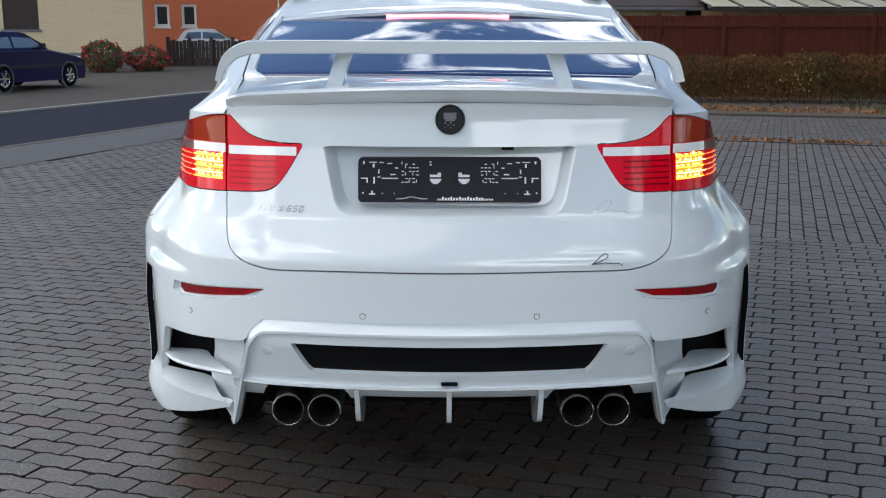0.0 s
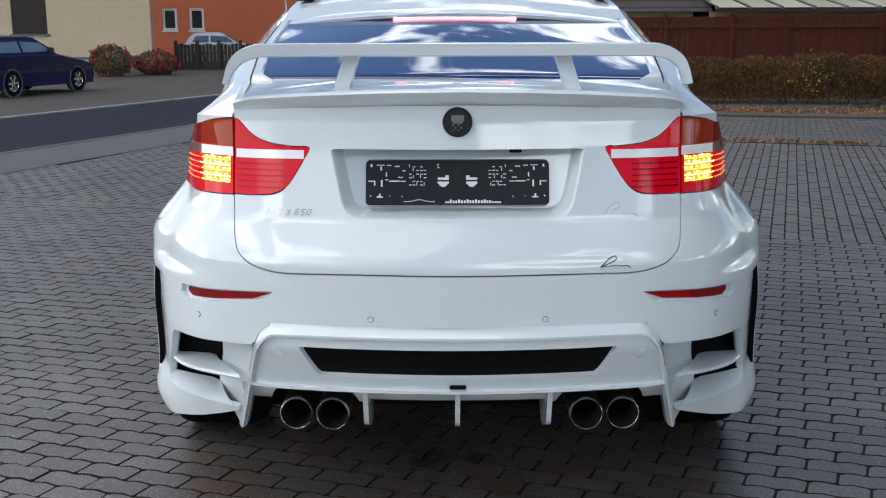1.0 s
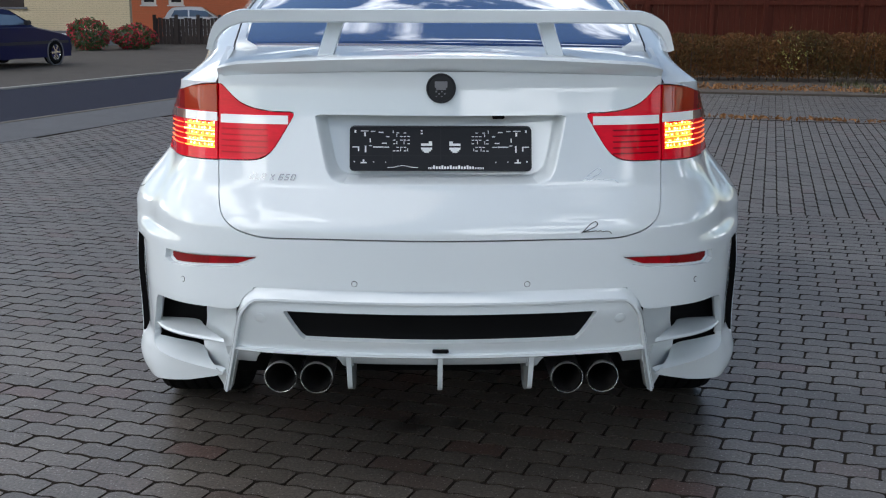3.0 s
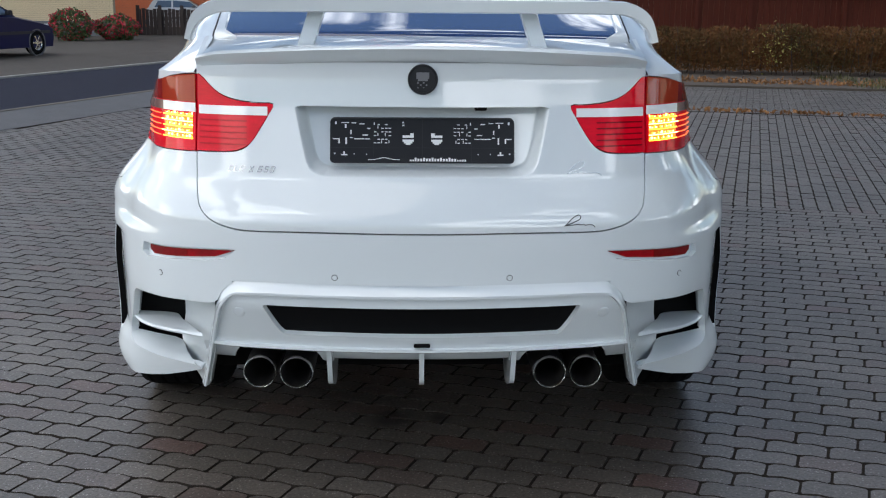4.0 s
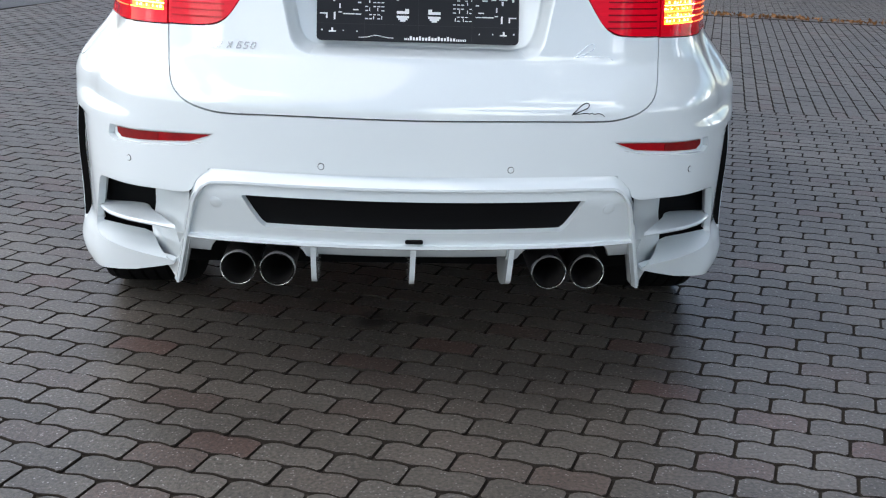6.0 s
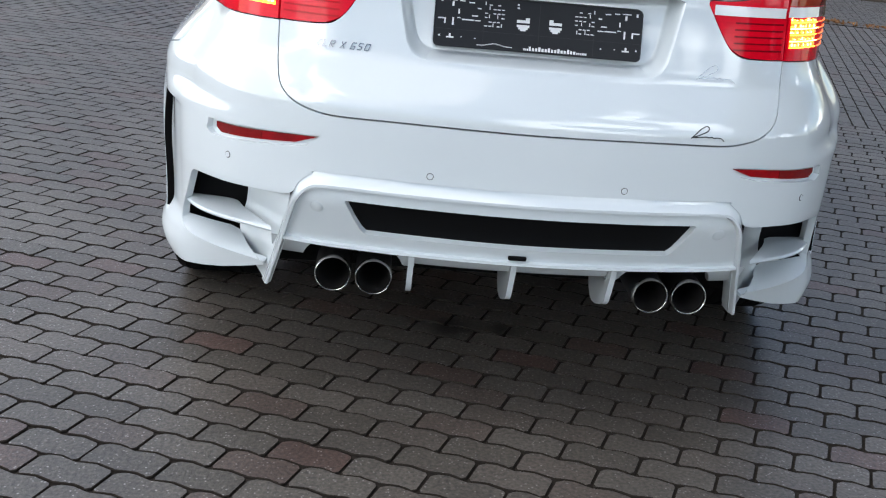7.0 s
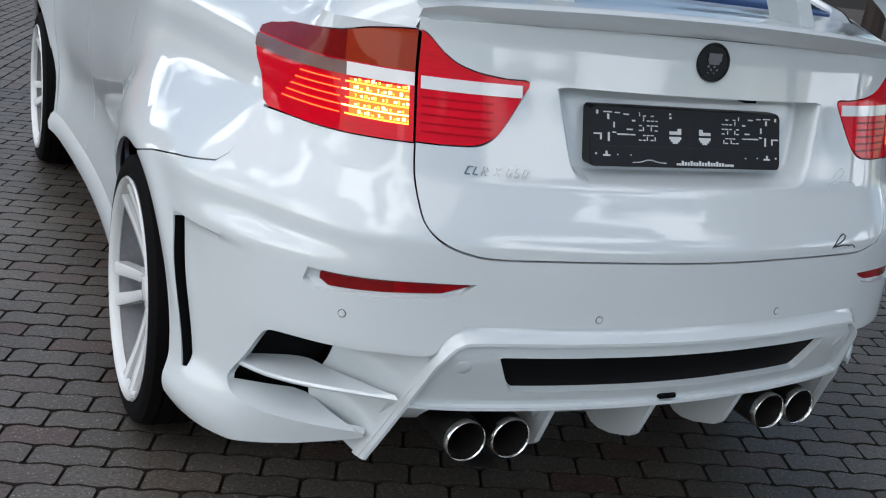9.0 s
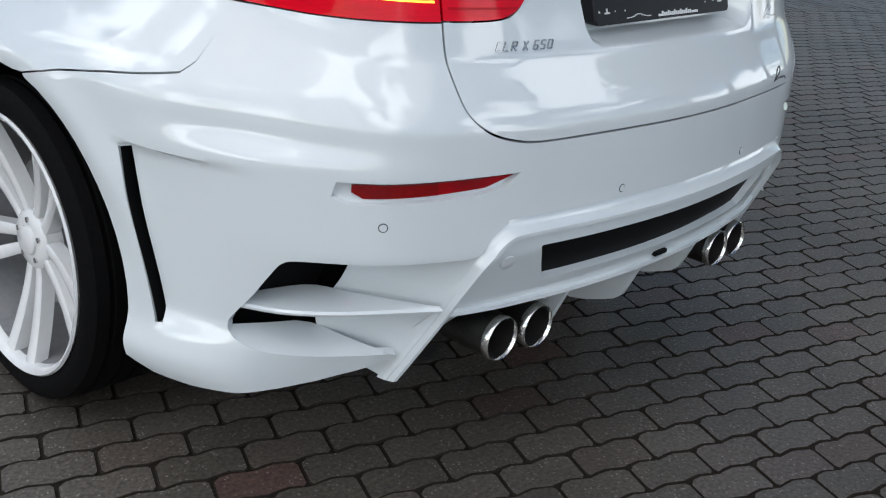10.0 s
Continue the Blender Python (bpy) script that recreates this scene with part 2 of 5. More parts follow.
def sheet(u0, u1, z0, z1, du, dz):
    nu, nz = max(2, round((u1 - u0) / du)), max(2, round((z1 - z0) / dz))
    bm = bmesh.new()
    vs = [[bm.verts.new((u0 + (u1 - u0) * i / nu, z0 + (z1 - z0) * j / nz, 0)) for i in range(nu + 1)] for j in range(nz + 1)]
    for a, b in zip(vs, vs[1:]):
        for i in range(nu):
            bm.faces.new((a[i], a[i + 1], b[i + 1], b[i]))
    return bm


# ---- the shape of the white car's body: x across, y from tail to nose, z up ----
LOW = np.array([(0, 0), (.25, .014), (.42, .038), (.55, .066), (.68, .115), (.78, .178), (.87, .28), (.943, .40), (1.014, .59), (1.050, .92),
                (1.045, 1.28), (.985, 1.6), (.955, 2.4), (.98, 3.3), (1.04, 3.9), (.98, 4.38), (.70, 4.78), (0, 4.93)], float)
HIGH = np.array([(0, 0), (.25, .014), (.42, .040), (.55, .064), (.67, .112), (.745, .178), (.797, .285), (.838, .43), (.862, .575), (.888, .92),
                 (.915, 1.28), (.945, 1.6), (.945, 2.4), (.945, 3.3), (.93, 3.9), (.88, 4.35), (.60, 4.66), (0, 4.80)], float)
TAIL_Z = np.array([.20, .60, .70, .79, .845, .87, .90, .93, .962, .985, 1.16, 1.24, 1.32])
TAIL_Y = np.array([.098, -.062, -.060, -.058, -.056, -.047, -.032, -.0155, .003, .0095, .052, .060, .060])
SLIT = ((.395, .480, .4888), (.735, .5684, .5772))  # height, near and far edge of the slot in the corner


TAIL_T = np.array([np.mean(np.interp([z - .006, z, z + .006], TAIL_Z, TAIL_Y)) for z in np.linspace(.2, 1.4, 601)])


def tail(z):
    f = min(max((z - .2) * 500, 0.0), 599.0)
    i = int(f)
    return float(TAIL_T[i] + (TAIL_T[i + 1] - TAIL_T[i]) * (f - i))


def body(u, z, out=0.0):
    """The body's skin at the plan index u (0 tail centre, 9 rear axle, 14 front axle, 17 nose) and height z."""
    if out:
        a, b, c = body(u, z), body(u + .02, z), body(u, z + .004)
        n = (b - a).cross(c - a).normalized()
        return a + n * out
    w = .25 * step(.765, .815, z) + .75 * step(.83, 1.035, z)
    k = step(6.6, 8.2, u)  # the flare over the wheels reaches higher
    w = w * (1 - k) + step(.83, 1.09, z) * k
    p = spline(LOW, u) * (1 - w) + spline(HIGH, u) * w
    x, y = float(p[0]), float(p[1])
    if u < 1:
        y *= step(0, 1, u)
    fade = 1 - step(4.6, 7.6, u)
    y += fade * tail(z) + (1 - fade) * -.055
    side = step(5.5, 8.0, u) * (1 - step(15, 17, u))
    x -= side * .085 * max(0.0, (z - 1.12) / .13) ** 1.6
    x -= side * .06 * max(0.0, (.30 - z) / .1) ** 1.5
    x += side * .014 * math.exp(-((z - .33) / .042) ** 2) * (1 - step(9.2, 10, u))
    # pressed-in field behind the slot in the rear corner
    ys = .47 + (z - .395) * .26
    if u < 9:
        d = step(ys + .0165, ys + .010, y) * step(ys - .30, ys, y) * step(.372, .43, z) * step(.750, .738, z)
        x -= .022 * d
    # swollen rim round the rear arch
    if 7.5 < u < 11.5:
        q = math.hypot(y - .955, z - .388)
        x += .012 * math.exp(-((q - .45) / .045) ** 2) * step(.45, .7, z)
    # waist between the doors
    x -= .035 * math.exp(-((z - .55) / .16) ** 2) * step(10.6, 11.6, u) * (1 - step(13, 13.6, u))
    return Vector((x, y, z))


U_SIDE, U_TAIL, Z_T = np.linspace(6, 16, 101), np.linspace(0, 9, 91), np.linspace(.20, 1.35, 93)
X_TAB = np.array([[body(u, z).x for u in U_TAIL] for z in Z_T])
Y_TAB = np.array([[body(u, z).y for u in U_SIDE] for z in Z_T])


def row_at(tab, z):
    f = min(max((z - .20) / 1.15 * 92, 0), 91.999)
    i = int(f)
    return tab[i] * (1 - f + i) + tab[i + 1] * (f - i)


def u_of_x(x, z):
    """The plan index at which the tail is x wide at height z."""
    return float(np.interp(x, np.maximum.accumulate(row_at(X_TAB, z)), U_TAIL))


def u_of_y(y, z):
    return float(np.interp(y, row_at(Y_TAB, z), U_SIDE))


def tail_poly(pts, gap=0.03):
    """A closed outline of (x, z) points on the tail as (u, z), with long sides broken up."""
    out = []
    for (x0, z0), (x1, z1) in zip(pts, pts[1:] + pts[:1]):
        n = max(1, round(math.hypot(x1 - x0, z1 - z0) / gap))
        for i in range(n):
            x, z = x0 + (x1 - x0) * i / n, z0 + (z1 - z0) * i / n
            out.append((u_of_x(x, z), z))
    return out


def side_pts(pts):
    return [(u_of_y(y, z), z) for y, z in pts]


def skin(bm, out=0.0):
    """Lays a flat (u, z) sheet on the body."""
    for v in bm.verts:
        v.co = body(v.co.x, v.co.y, out)
    return outward(bm, (0, 2.4, .8))


def patch(poly, holes=(), out=0.0, edge=0.012, du=.09, dz=.016):
    us, zs = [p[0] for p in poly], [p[1] for p in poly]
    bm = trim(sheet(min(us) - .02, max(us) + .02, min(zs) - .003, max(zs) + .003, du, dz), poly)
    for h in holes:
        trim(bm, h, False)
    skin(bm, out)
    return rim(bm, edge) if edge else bm


def full(poly, holes=(), out=0.0, edge=0.012, du=.09, dz=.016):
    """A patch together with its image on the other side."""
    bm = mirror(patch(poly, holes, out, 0, du, dz))
    return rim(bm, edge) if edge else bm


# ---- the white car ----
car = thing("suv", "white tuned sport utility coupe with big rear wing", "car")
AXLE_R, AXLE_F, HUB_Z, TYRE_R = .955, 3.885, .378, .378
arch = [(AXLE_R + .395 * math.cos(a), HUB_Z + .01 + .428 * math.sin(a)) for a in np.linspace(radians(205), radians(90), 18)]
arch_f = [(AXLE_R + .41 * math.cos(a), HUB_Z + .01 + .428 * math.sin(a)) for a in np.linspace(radians(90), radians(-25), 18)]
# rear bumper: outlines from the centre outwards
seam = [(0, .818), (.30, .819), (.48, .817), (.549, .824), (.601, .842), (.636, .875), (.648, .92), (.652, .98), (.652, 1.026)]
lamp_low = [(.652, 1.026), (.70, 1.0245), (.76, 1.022), (.81, 1.0205), (.845, 1.021)]
LAMP_Y, LAMP_Z = .425, 1.022
fold = [(.894, .558), (.886, .578), (.868, .587), (.80, .593), (.70, .598), (.604, .602), (.578, .636), (.545, .663), (.49, .673), (0, .673)]
lip_top = [(.673, .362), (.695, .367), (.765, .368), (.845, .371), (.895, .379), (.920, .392), (.931, .411), (.928, .442), (.910, .50)]
lip_low = [(.673, .352), (.74, .326), (.80, .303), (.86, .288), (.92, .278), (.97, .274)]
cut_fender = side_pts([(LAMP_Y + .025, LAMP_Z), (.440, .96), (.445, .915), (.462, .894), (.50, .886), (.62, .866), (.75, .843), (.87, .812)])
u_in = lambda pts: [(u_of_x(x, z), z) for x, z in pts]
dense = lambda pts, n: [tuple(p) for p in curve_pts(pts, n)]
top_edge = u_in(dense(seam, 40)) + u_in(lamp_low[1:])
arch_r = [p for p in side_pts(arch) if .305 < p[1] < .805]
bottom_edge = side_pts([(.56, .300), (.50, .278)]) + u_in(lip_low[::-1])
inner_edge = u_in(dense(lip_top, 24)) + u_in(dense(fold, 40))
bumper_poly = top_edge + cut_fender + arch_r[::-1] + bottom_edge + inner_edge
slit_poly = side_pts([(SLIT[0][1], SLIT[0][0]), (SLIT[0][2], SLIT[0][0]), (SLIT[1][2], SLIT[1][0]), (SLIT[1][1], SLIT[1][0])])
REFL = [(.538, .758), (.595, .737), (.70, .727), (.80, .719), (.815, .730), (.815, .744), (.72, .749), (.615, .755)]
REFL_OUT = [(.685, .7285), (.70, .727), (.80, .719), (.815, .730), (.815, .744), (.72, .749), (.685, .751)]
refl_hole = tail_poly([(.528, .764), (.560, .737), (.615, .726), (.72, .717), (.82, .708), (.838, .720), (.832, .749), (.72, .756), (.615, .761)], .02)
bumper = part("rear_bumper", full(bumper_poly, [slit_poly, refl_hole], edge=.02, du=.07, dz=.009), PAINT, car)


def both(name, make, material, parent, label=""):
    """A left and a right part from a function that gives the right-hand bmesh."""
    return part(name, make(), material, parent, label), part(name, flipped(make()), material, parent, label)


def quads(*faces):
    bm = bmesh.new()
    for f in faces:
        bm.faces.new([bm.verts.new(p) for p in f])
    return bm


def ruled(a, b, n=8, bow=0.0, t=0.0):
    """A sheet between two curves of equally many points, bowed towards +y in its middle."""
    rows = []
    for k in range(n + 1):
        s = k / n
        rows.append([Vector(p) * (1 - s) + Vector(q) * s + Vector((0, bow * 4 * s * (1 - s), 0)) for p, q in zip(a, b)])
    return loft(rows)


# bumper details
both("slot_mesh", lambda: patch(side_pts([(.455, .385), (.54, .385), (.64, .765), (.545, .765)]), out=-.034, edge=0), DARK, bumper)


def slot_lining():
    """The black duct wall on the wheel side of the corner slot."""
    rows = []
    for k in range(15):
        q = k / 14
        z, y = SLIT[0][0] + q * (SLIT[1][0] - SLIT[0][0]), SLIT[0][2] + q * (SLIT[1][2] - SLIT[0][2])
        u = u_of_y(y, z)
        b = body(u, z)
        n = (body(u, z, .05) - b).normalized()
        rows.append([b - n * .003 + Vector((0, -.005, 0)), b - n * .04 + Vector((0, -.005, 0))])
    return loft(rows)


both("slot_lining", slot_lining, DARK, bumper)
both("reflector", lambda: patch(tail_poly(REFL, .02), out=-.010, edge=.006), REFLECTOR, bumper, "dark red plastic strip reflector")
both("reflector_outer", lambda: patch(tail_poly(REFL_OUT, .02), out=-.0085, edge=.004), RED_DARK, bumper, "darker red outer reflector field")
both("reflector_recess", lambda: patch(tail_poly([(.515, .774), (.55, .734), (.62, .721), (.72, .712), (.83, .701), (.85, .715), (.845, .760), (.72, .767), (.62, .772)], .02), out=-.016, edge=0), PAINT, bumper)


def disc_on_body(x, z, r, out, side=1, ring=None):
    c, a = body(u_of_x(x, z), z, out), body(u_of_x(x, z), z)
    n = (body(u_of_x(x, z), z, .05) - a).normalized()
    m = Matrix.Translation(c) @ n.to_track_quat("Z", "Y").to_matrix().to_4x4()
    bm = bmesh.new()
    lathe(bm, [(ring or .0001, 0), (r * .85, .0006), (r, -.001), (r, -.006)], m, 28)
    return bm if side > 0 else flipped(bm)


for x, z in ((.247, .694), (.771, .669)):
    for s in (1, -1):
        sensor = part("parking_sensor", disc_on_body(x, z, .0078, .0014, s), PAINT, bumper)
        part("sensor_ring", disc_on_body(x, z, .0094, .0005, s), SEAL, sensor)

# diffuser: raised frame, panel with grille, fins, posts
ridge2d = dense([(0, .646), (.30, .646), (.50, .645), (.553, .634), (.586, .595), (.604, .540), (.640, .40), (.668, .296)], 44)


def tail_pt(x, z, dy=0.0):
    p = body(u_of_x(x, z), z)
    return Vector((x, p.y + dy, z))


frame_rows = []
for i, (x, z) in enumerate(ridge2d):
    s = step(.60, .52, z)
    outer = (x + .0 * s, z)
    top = 1 - step(.0, .06, .66 - z - .0)
    wide = .028 * step(.57, .637, z)
    ang = step(.50, .60, x) * math.pi / 2
    o = tail_pt(x + wide * math.sin(ang) * .5, z + wide * math.cos(ang * .8), .004)
    if wide < .012:
        o = tail_pt(x + .012, z, .014)
    r0, r1 = tail_pt(x, z, -.017), tail_pt(x - .007 * math.sin(ang), z - .007 * math.cos(ang), -.017)
    inn = tail_pt(x - .014 * math.sin(ang), z - .013 * math.cos(ang), .006)
    back = tail_pt(x - .016 * math.sin(ang), z - .014 * math.cos(ang), .06)
    near = [o.lerp(r0, q) + Vector((0, d, -d * .6)) for q, d in ((.25, .0025), (.5, .0035), (.78, .002))]
    frame_rows.append([o, *near, r0, r1, inn, back])
diffuser = part("diffuser_frame", mirror(outward(loft(frame_rows), (0, 1, .55))), PAINT, car)

inner2d = [(x - .012 * step(.5, .6, x), z - .012 * (1 - step(.5, .6, x))) for x, z in ridge2d if z > .468]
GRILLE = [(0, .606), (.452, .606), (.457, .603), (.432, .555), (.412, .522), (.400, .511), (0, .509)]
panel_poly = u_in(inner2d) + u_in([(.617, .468), (.4, .468), (0, .468)])
grille_poly = tail_poly(GRILLE, .03)
panel = part("diffuser_panel", full(panel_poly, [grille_poly], edge=.02, du=.08, dz=.012), PAINT, car)
part("grille", full(u_in(dense([(0, .615), (.46, .615), (.475, .60), (.43, .51), (.40, .50), (0, .498)], 30)), out=-.018, edge=0), BLACK, panel, "black mesh grille")
lip_row = []
for x in np.linspace(-.618, .618, 41):
    y = tail_pt(abs(x), .468).y
    lip_row.append([Vector((x, y + .002, .474)), Vector((x, y - .012, .470)), Vector((x, y - .012, .462)), Vector((x, y + .01, .452)), Vector((x, y + .07, .456))])
part("diffuser_lip", outward(loft(lip_row), (0, 1, .6)), PAINT, panel)
part("badge_plate", boxes(((-.024, -.026, .478), (.024, .010, .489)), bevel=.002), BLACK, panel)
both("tow_cover", lambda: disc_on_body(.528, .578, .017, .0015), PAINT, panel)

# underside between the pipes
val = []
for x in np.linspace(-.262, .262, 15):
    val.append([Vector((x, .024 + .2 * x * x, .458)), Vector((x, .042 + .2 * x * x, .440)), Vector((x, .060 + .2 * x * x, .416)), Vector((x, .076 + .2 * x * x, .408)), Vector((x, .3, .406))])
part("valance", outward(loft(val), (0, .5, .6)), PAINT, car)


def surround():
    """The white panel above one pair of pipes, cut out in a wide arch round them."""
    rows = []
    for x in np.linspace(.262, .650, 60):
        d = max(.375 - x, x - .483, 0.0)
        low = max(.402, .384 + math.sqrt(max(.083 ** 2 - d * d, 0.0)))
        y = .030 + .25 * max(0.0, x - .262) ** 1.4
        rows.append([Vector((x, y + (.464 - z) * .8 + dy, z)) for z, dy in ((.464, 0), (.464 * .6 + low * .4, 0), (low + .003, 0), (low, .004), (low, .03))])
    return outward(loft(rows), (.45, .4, .5))


both("exhaust_surround", surround, PAINT, car)
bm = boxes(((-.72, .45, .26), (.72, 3.6, .40)), ((-.56, .16, .40), (.56, .46, .60)), ((-.70, .34, .36), (.70, .56, .62)), ((-.9, 3.4, .25), (.9, 4.5, .5)))
part("underbody", bm, DARK, car)


def fin():
    bm = bmesh.new()
    side = [(.005, .470), (.048, .368), (.058, .345), (.074, .330), (.10, .318), (.15, .298), (.20, .286), (.235, .287), (.268, .302), (.292, .335), (.33, .44), (.33, .470)]
    loft([[Vector((x, y, z)) for y, z in side] for x in (-.0075, -.005, .005, .0075)], closed=True, bm=bm, caps=True)
    return bm


for x in (-.273, 0, .273):
    bm = fin()
    for v in bm.verts:
        v.co.x += x
        v.co.y += .16 * x * x
    part("diffuser_fin", bm, PAINT, car)

# corner scoops
wall_a = [Vector((x + .002, tail_pt(x + .002, z).y + .004, z)) for x, z in dense([(.596, .602), (.604, .56), (.622, .48), (.645, .39), (.668, .296)], 12)]
wall_b = [Vector(p) for p in dense([(.722, .225, .604), (.730, .235, .55), (.738, .262, .49), (.760, .300, .42), (.74, .26, .35)], 12)]
both("scoop_wall", lambda: ruled(wall_a, wall_b, 8, .012), PAINT, bumper)
both("scoop_mesh", lambda: quads([(.70, .285, .62), (.895, .335, .62), (.93, .42, .37), (.74, .365, .37)]), BLACK, bumper, "black mesh behind the scoop")
roof_a = [tail_pt(x, z, .002) for x, z in dense([(.602, .602), (.70, .598), (.80, .593), (.868, .587), (.886, .578), (.894, .558)], 12)]
roof_b = [Vector((.02 * (i < 3) + .70 + .2 * i / 11, .27 + .06 * i / 11, .612 - .02 * i / 11)) for i in range(12)]
both("scoop_top", lambda: ruled(roof_a, roof_b, 2), PAINT, bumper)
side_a = [tail_pt(x, z, .001) for x, z in dense([(.894, .558), (.910, .50), (.928, .442), (.931, .411)], 8)]
side_b = [p + Vector((-.012, .055, 0)) for p in side_a]
both("scoop_side", lambda: ruled(side_a, side_b, 2), PAINT, bumper)
floor_a = [tail_pt(x, z, .001) for x, z in dense([(.931, .411), (.920, .392), (.895, .379), (.845, .371), (.765, .368), (.674, .363)], 14)]
floor_b = [Vector(p) for p in dense([(.935, .37, .418), (.90, .36, .413), (.84, .34, .406), (.765, .310, .398), (.725, .215, .384), (.678, .135, .366)], 14)]
both("scoop_floor", lambda: ruled(floor_a, floor_b, 4), PAINT, bumper)
low_a = [tail_pt(x, z, .001) for x, z in dense(lip_low, 10)]
low_b = [p + Vector((-.03, .12, .03)) for p in low_a]
both("lip_underside", lambda: ruled(low_a, low_b, 2), PAINT, bumper)


def slat():
    front = dense([(.916, .335, .468), (.87, .262, .468), (.80, .186, .473), (.72, .118, .481), (.646, .058, .488)], 14)
    rear = dense([(.922, .365, .472), (.86, .345, .476), (.775, .30, .483), (.735, .215, .487), (.652, .070, .490)], 14)
    rows = []
    for a, b in zip(front, rear):
        a, b = Vector(a), Vector(b)
        rows.append([a + Vector((0, 0, -.005)), a + Vector((0, -.003, 0)), a + Vector((0, .002, .005)), (a + b) / 2 + Vector((0, 0, .007)), b + Vector((0, 0, .004)), b + Vector((0, 0, -.005))])
    return loft(rows, closed=True, caps=True)


both("scoop_slat", slat, PAINT, bumper)


def post():
    bm = bmesh.new()
    a = [Vector((x + .006, tail_pt(x, z).y - .002, z)) for x, z in ridge2d if z < .53]
    rows = [[p, p + Vector((-.021, 0, 0)), p + Vector((-.019, .07, .01)), p + Vector((.004, .05, .01))] for p in a]
    return loft(rows, closed=True, bm=bm, caps=True)


both("diffuser_post", lambda: post(), PAINT, diffuser)


# exhaust tips
def pipe(x, y):
    m = Matrix.Translation((x, y, .384)) @ Euler((radians(-90), 0, 0)).to_matrix().to_4x4()
    tip = part("exhaust_tip", lathe(bmesh.new(), [(.0425, .16), (.0425, .012), (.044, .002), (.0465, -.001), (.0488, .002), (.0495, .010), (.0495, .016)], m, 56), CHROME, car, "polished steel round exhaust tip")
    part("outer_pipe", lathe(bmesh.new(), [(.0494, .0155), (.0488, .018), (.0488, .30)], m, 48), BRUSHED, tip, "dull steel pipe darkened for shade under the bumper")
    part("inner_pipe", lathe(bmesh.new(), [(.0424, .006), (.040, .03), (.038, .22), (.001, .22)], m, 40), STEEL_IN, tip)


for s in (1, -1):
    pipe(s * .483 + .005, .034)
    pipe(s * .375 + .005, .026)

# tailgate
gate_seam = [(x - .0035 * step(.5, .62, x), z + .0045 * (1 - step(.58, .64, x))) for x, z in seam]
lamp_in = [(.6490, 1.028), (.60, 1.028), (.54, 1.031), (.51, 1.040), (.485, 1.062), (.462, 1.095), (.440, 1.132), (.424, 1.168), (.47, 1.171), (.53, 1.178), (.575, 1.192), (.605, 1.213), (.63, 1.238), (.6465, 1.250)]
RECESS = [(0, 1.164), (.345, 1.164), (.362, 1.160), (.360, 1.145), (.342, 1.06), (.330, 1.010), (.315, .985), (.29, .973), (.25, .970), (0, .970)]
gate_poly = u_in(dense(gate_seam, 40)) + u_in(dense(lamp_in, 40)) + u_in([(.6465, 1.268), (.60, 1.272), (.4, 1.281), (.2, 1.287), (0, 1.288)])
gate = part("tailgate", full(gate_poly, [tail_poly(RECESS, .02)], edge=.012, du=.07, dz=.008), PAINT, car)


def recess_pt(x, z):
    return Vector((x, .098 + .26 * (z - 1.007), z))


outline = dense(RECESS, 60)
ra = [tail_pt(x, z, 0) for x, z in outline]
rb = [recess_pt(x * .925, 1.164 if z > 1.14 else z + .020) + Vector((0, 0, 0)) for x, z in outline]


def recess_edge(n=9):
    """The rounded shoulder from the tailgate's skin down into the plate recess."""
    rows = []
    for k in range(n + 1):
        s, e = k / n, step(0, 1, k / n)
        rows.append([Vector((a.x * (1 - s) + b.x * s, a.y * (1 - e) + b.y * e, a.z * (1 - s) + b.z * s)) for a, b in zip(ra, rb)])
    return loft(rows)


part("plate_recess_edge", mirror(recess_edge()), PAINT, gate)
part("plate_recess", quads([recess_pt(-.36, .972), recess_pt(.36, .972), recess_pt(.36, 1.175), recess_pt(-.36, 1.175)]), PAINT, gate)
both("gate_end", lambda: patch(u_in([(.638, 1.246), (.6525, 1.246), (.6525, 1.272), (.638, 1.272)]), out=-.004, edge=0), PAINT, gate)
# Long black strip draws the recess top's shadow line; the tab is a part.
part("handle_lip", boxes(((-.325, .088, 1.1655), (.325, .15, 1.172)), ((.150, .10, 1.150), (.185, .13, 1.166)), bevel=.002), BLACK, gate, "black strip for the recess top's shadow, with a dark tab")

# tail lamps
lamp_out = [(.6535, 1.029), (.70, 1.0275), (.76, 1.025), (.81, 1.0235), (.838, 1.024)]
lamp_top = dense([(.653, 1.246), (.69, 1.243), (.735, 1.235), (.775, 1.222)], 12)
lamp_side = side_pts([(.46, 1.205), (.55, 1.190), (.582, 1.178), (.575, 1.155), (.535, 1.11), (.485, 1.06), (.46, 1.036), (.435, 1.026)])
lamp_poly = u_in(lamp_out) + lamp_side[::-1] + u_in(lamp_top[::-1])
lamp_in_poly = u_in(dense([(x + .004 * (x < .62) * (z < 1.16), z + .003 * (1 if z < 1.06 else -1)) for x, z in lamp_in], 40))


def clip_u(poly, z0, z1, u0=0, u1=20):
    return [(u0, z0), (u1, z0), (u1, z1), (u0, z1)]


def lamp_piece(poly, z0, z1, out, u0=0.0, u1=20.0, edge=.004):
    us, zs = [p[0] for p in poly], [p[1] for p in poly]
    bm = trim(sheet(min(us) - .02, max(us) + .02, min(zs) - .003, max(zs) + .003, .07, .012), poly)
    trim(bm, clip_u(poly, z0, z1, u0, u1))
    skin(bm, out)
    return rim(bm, edge)


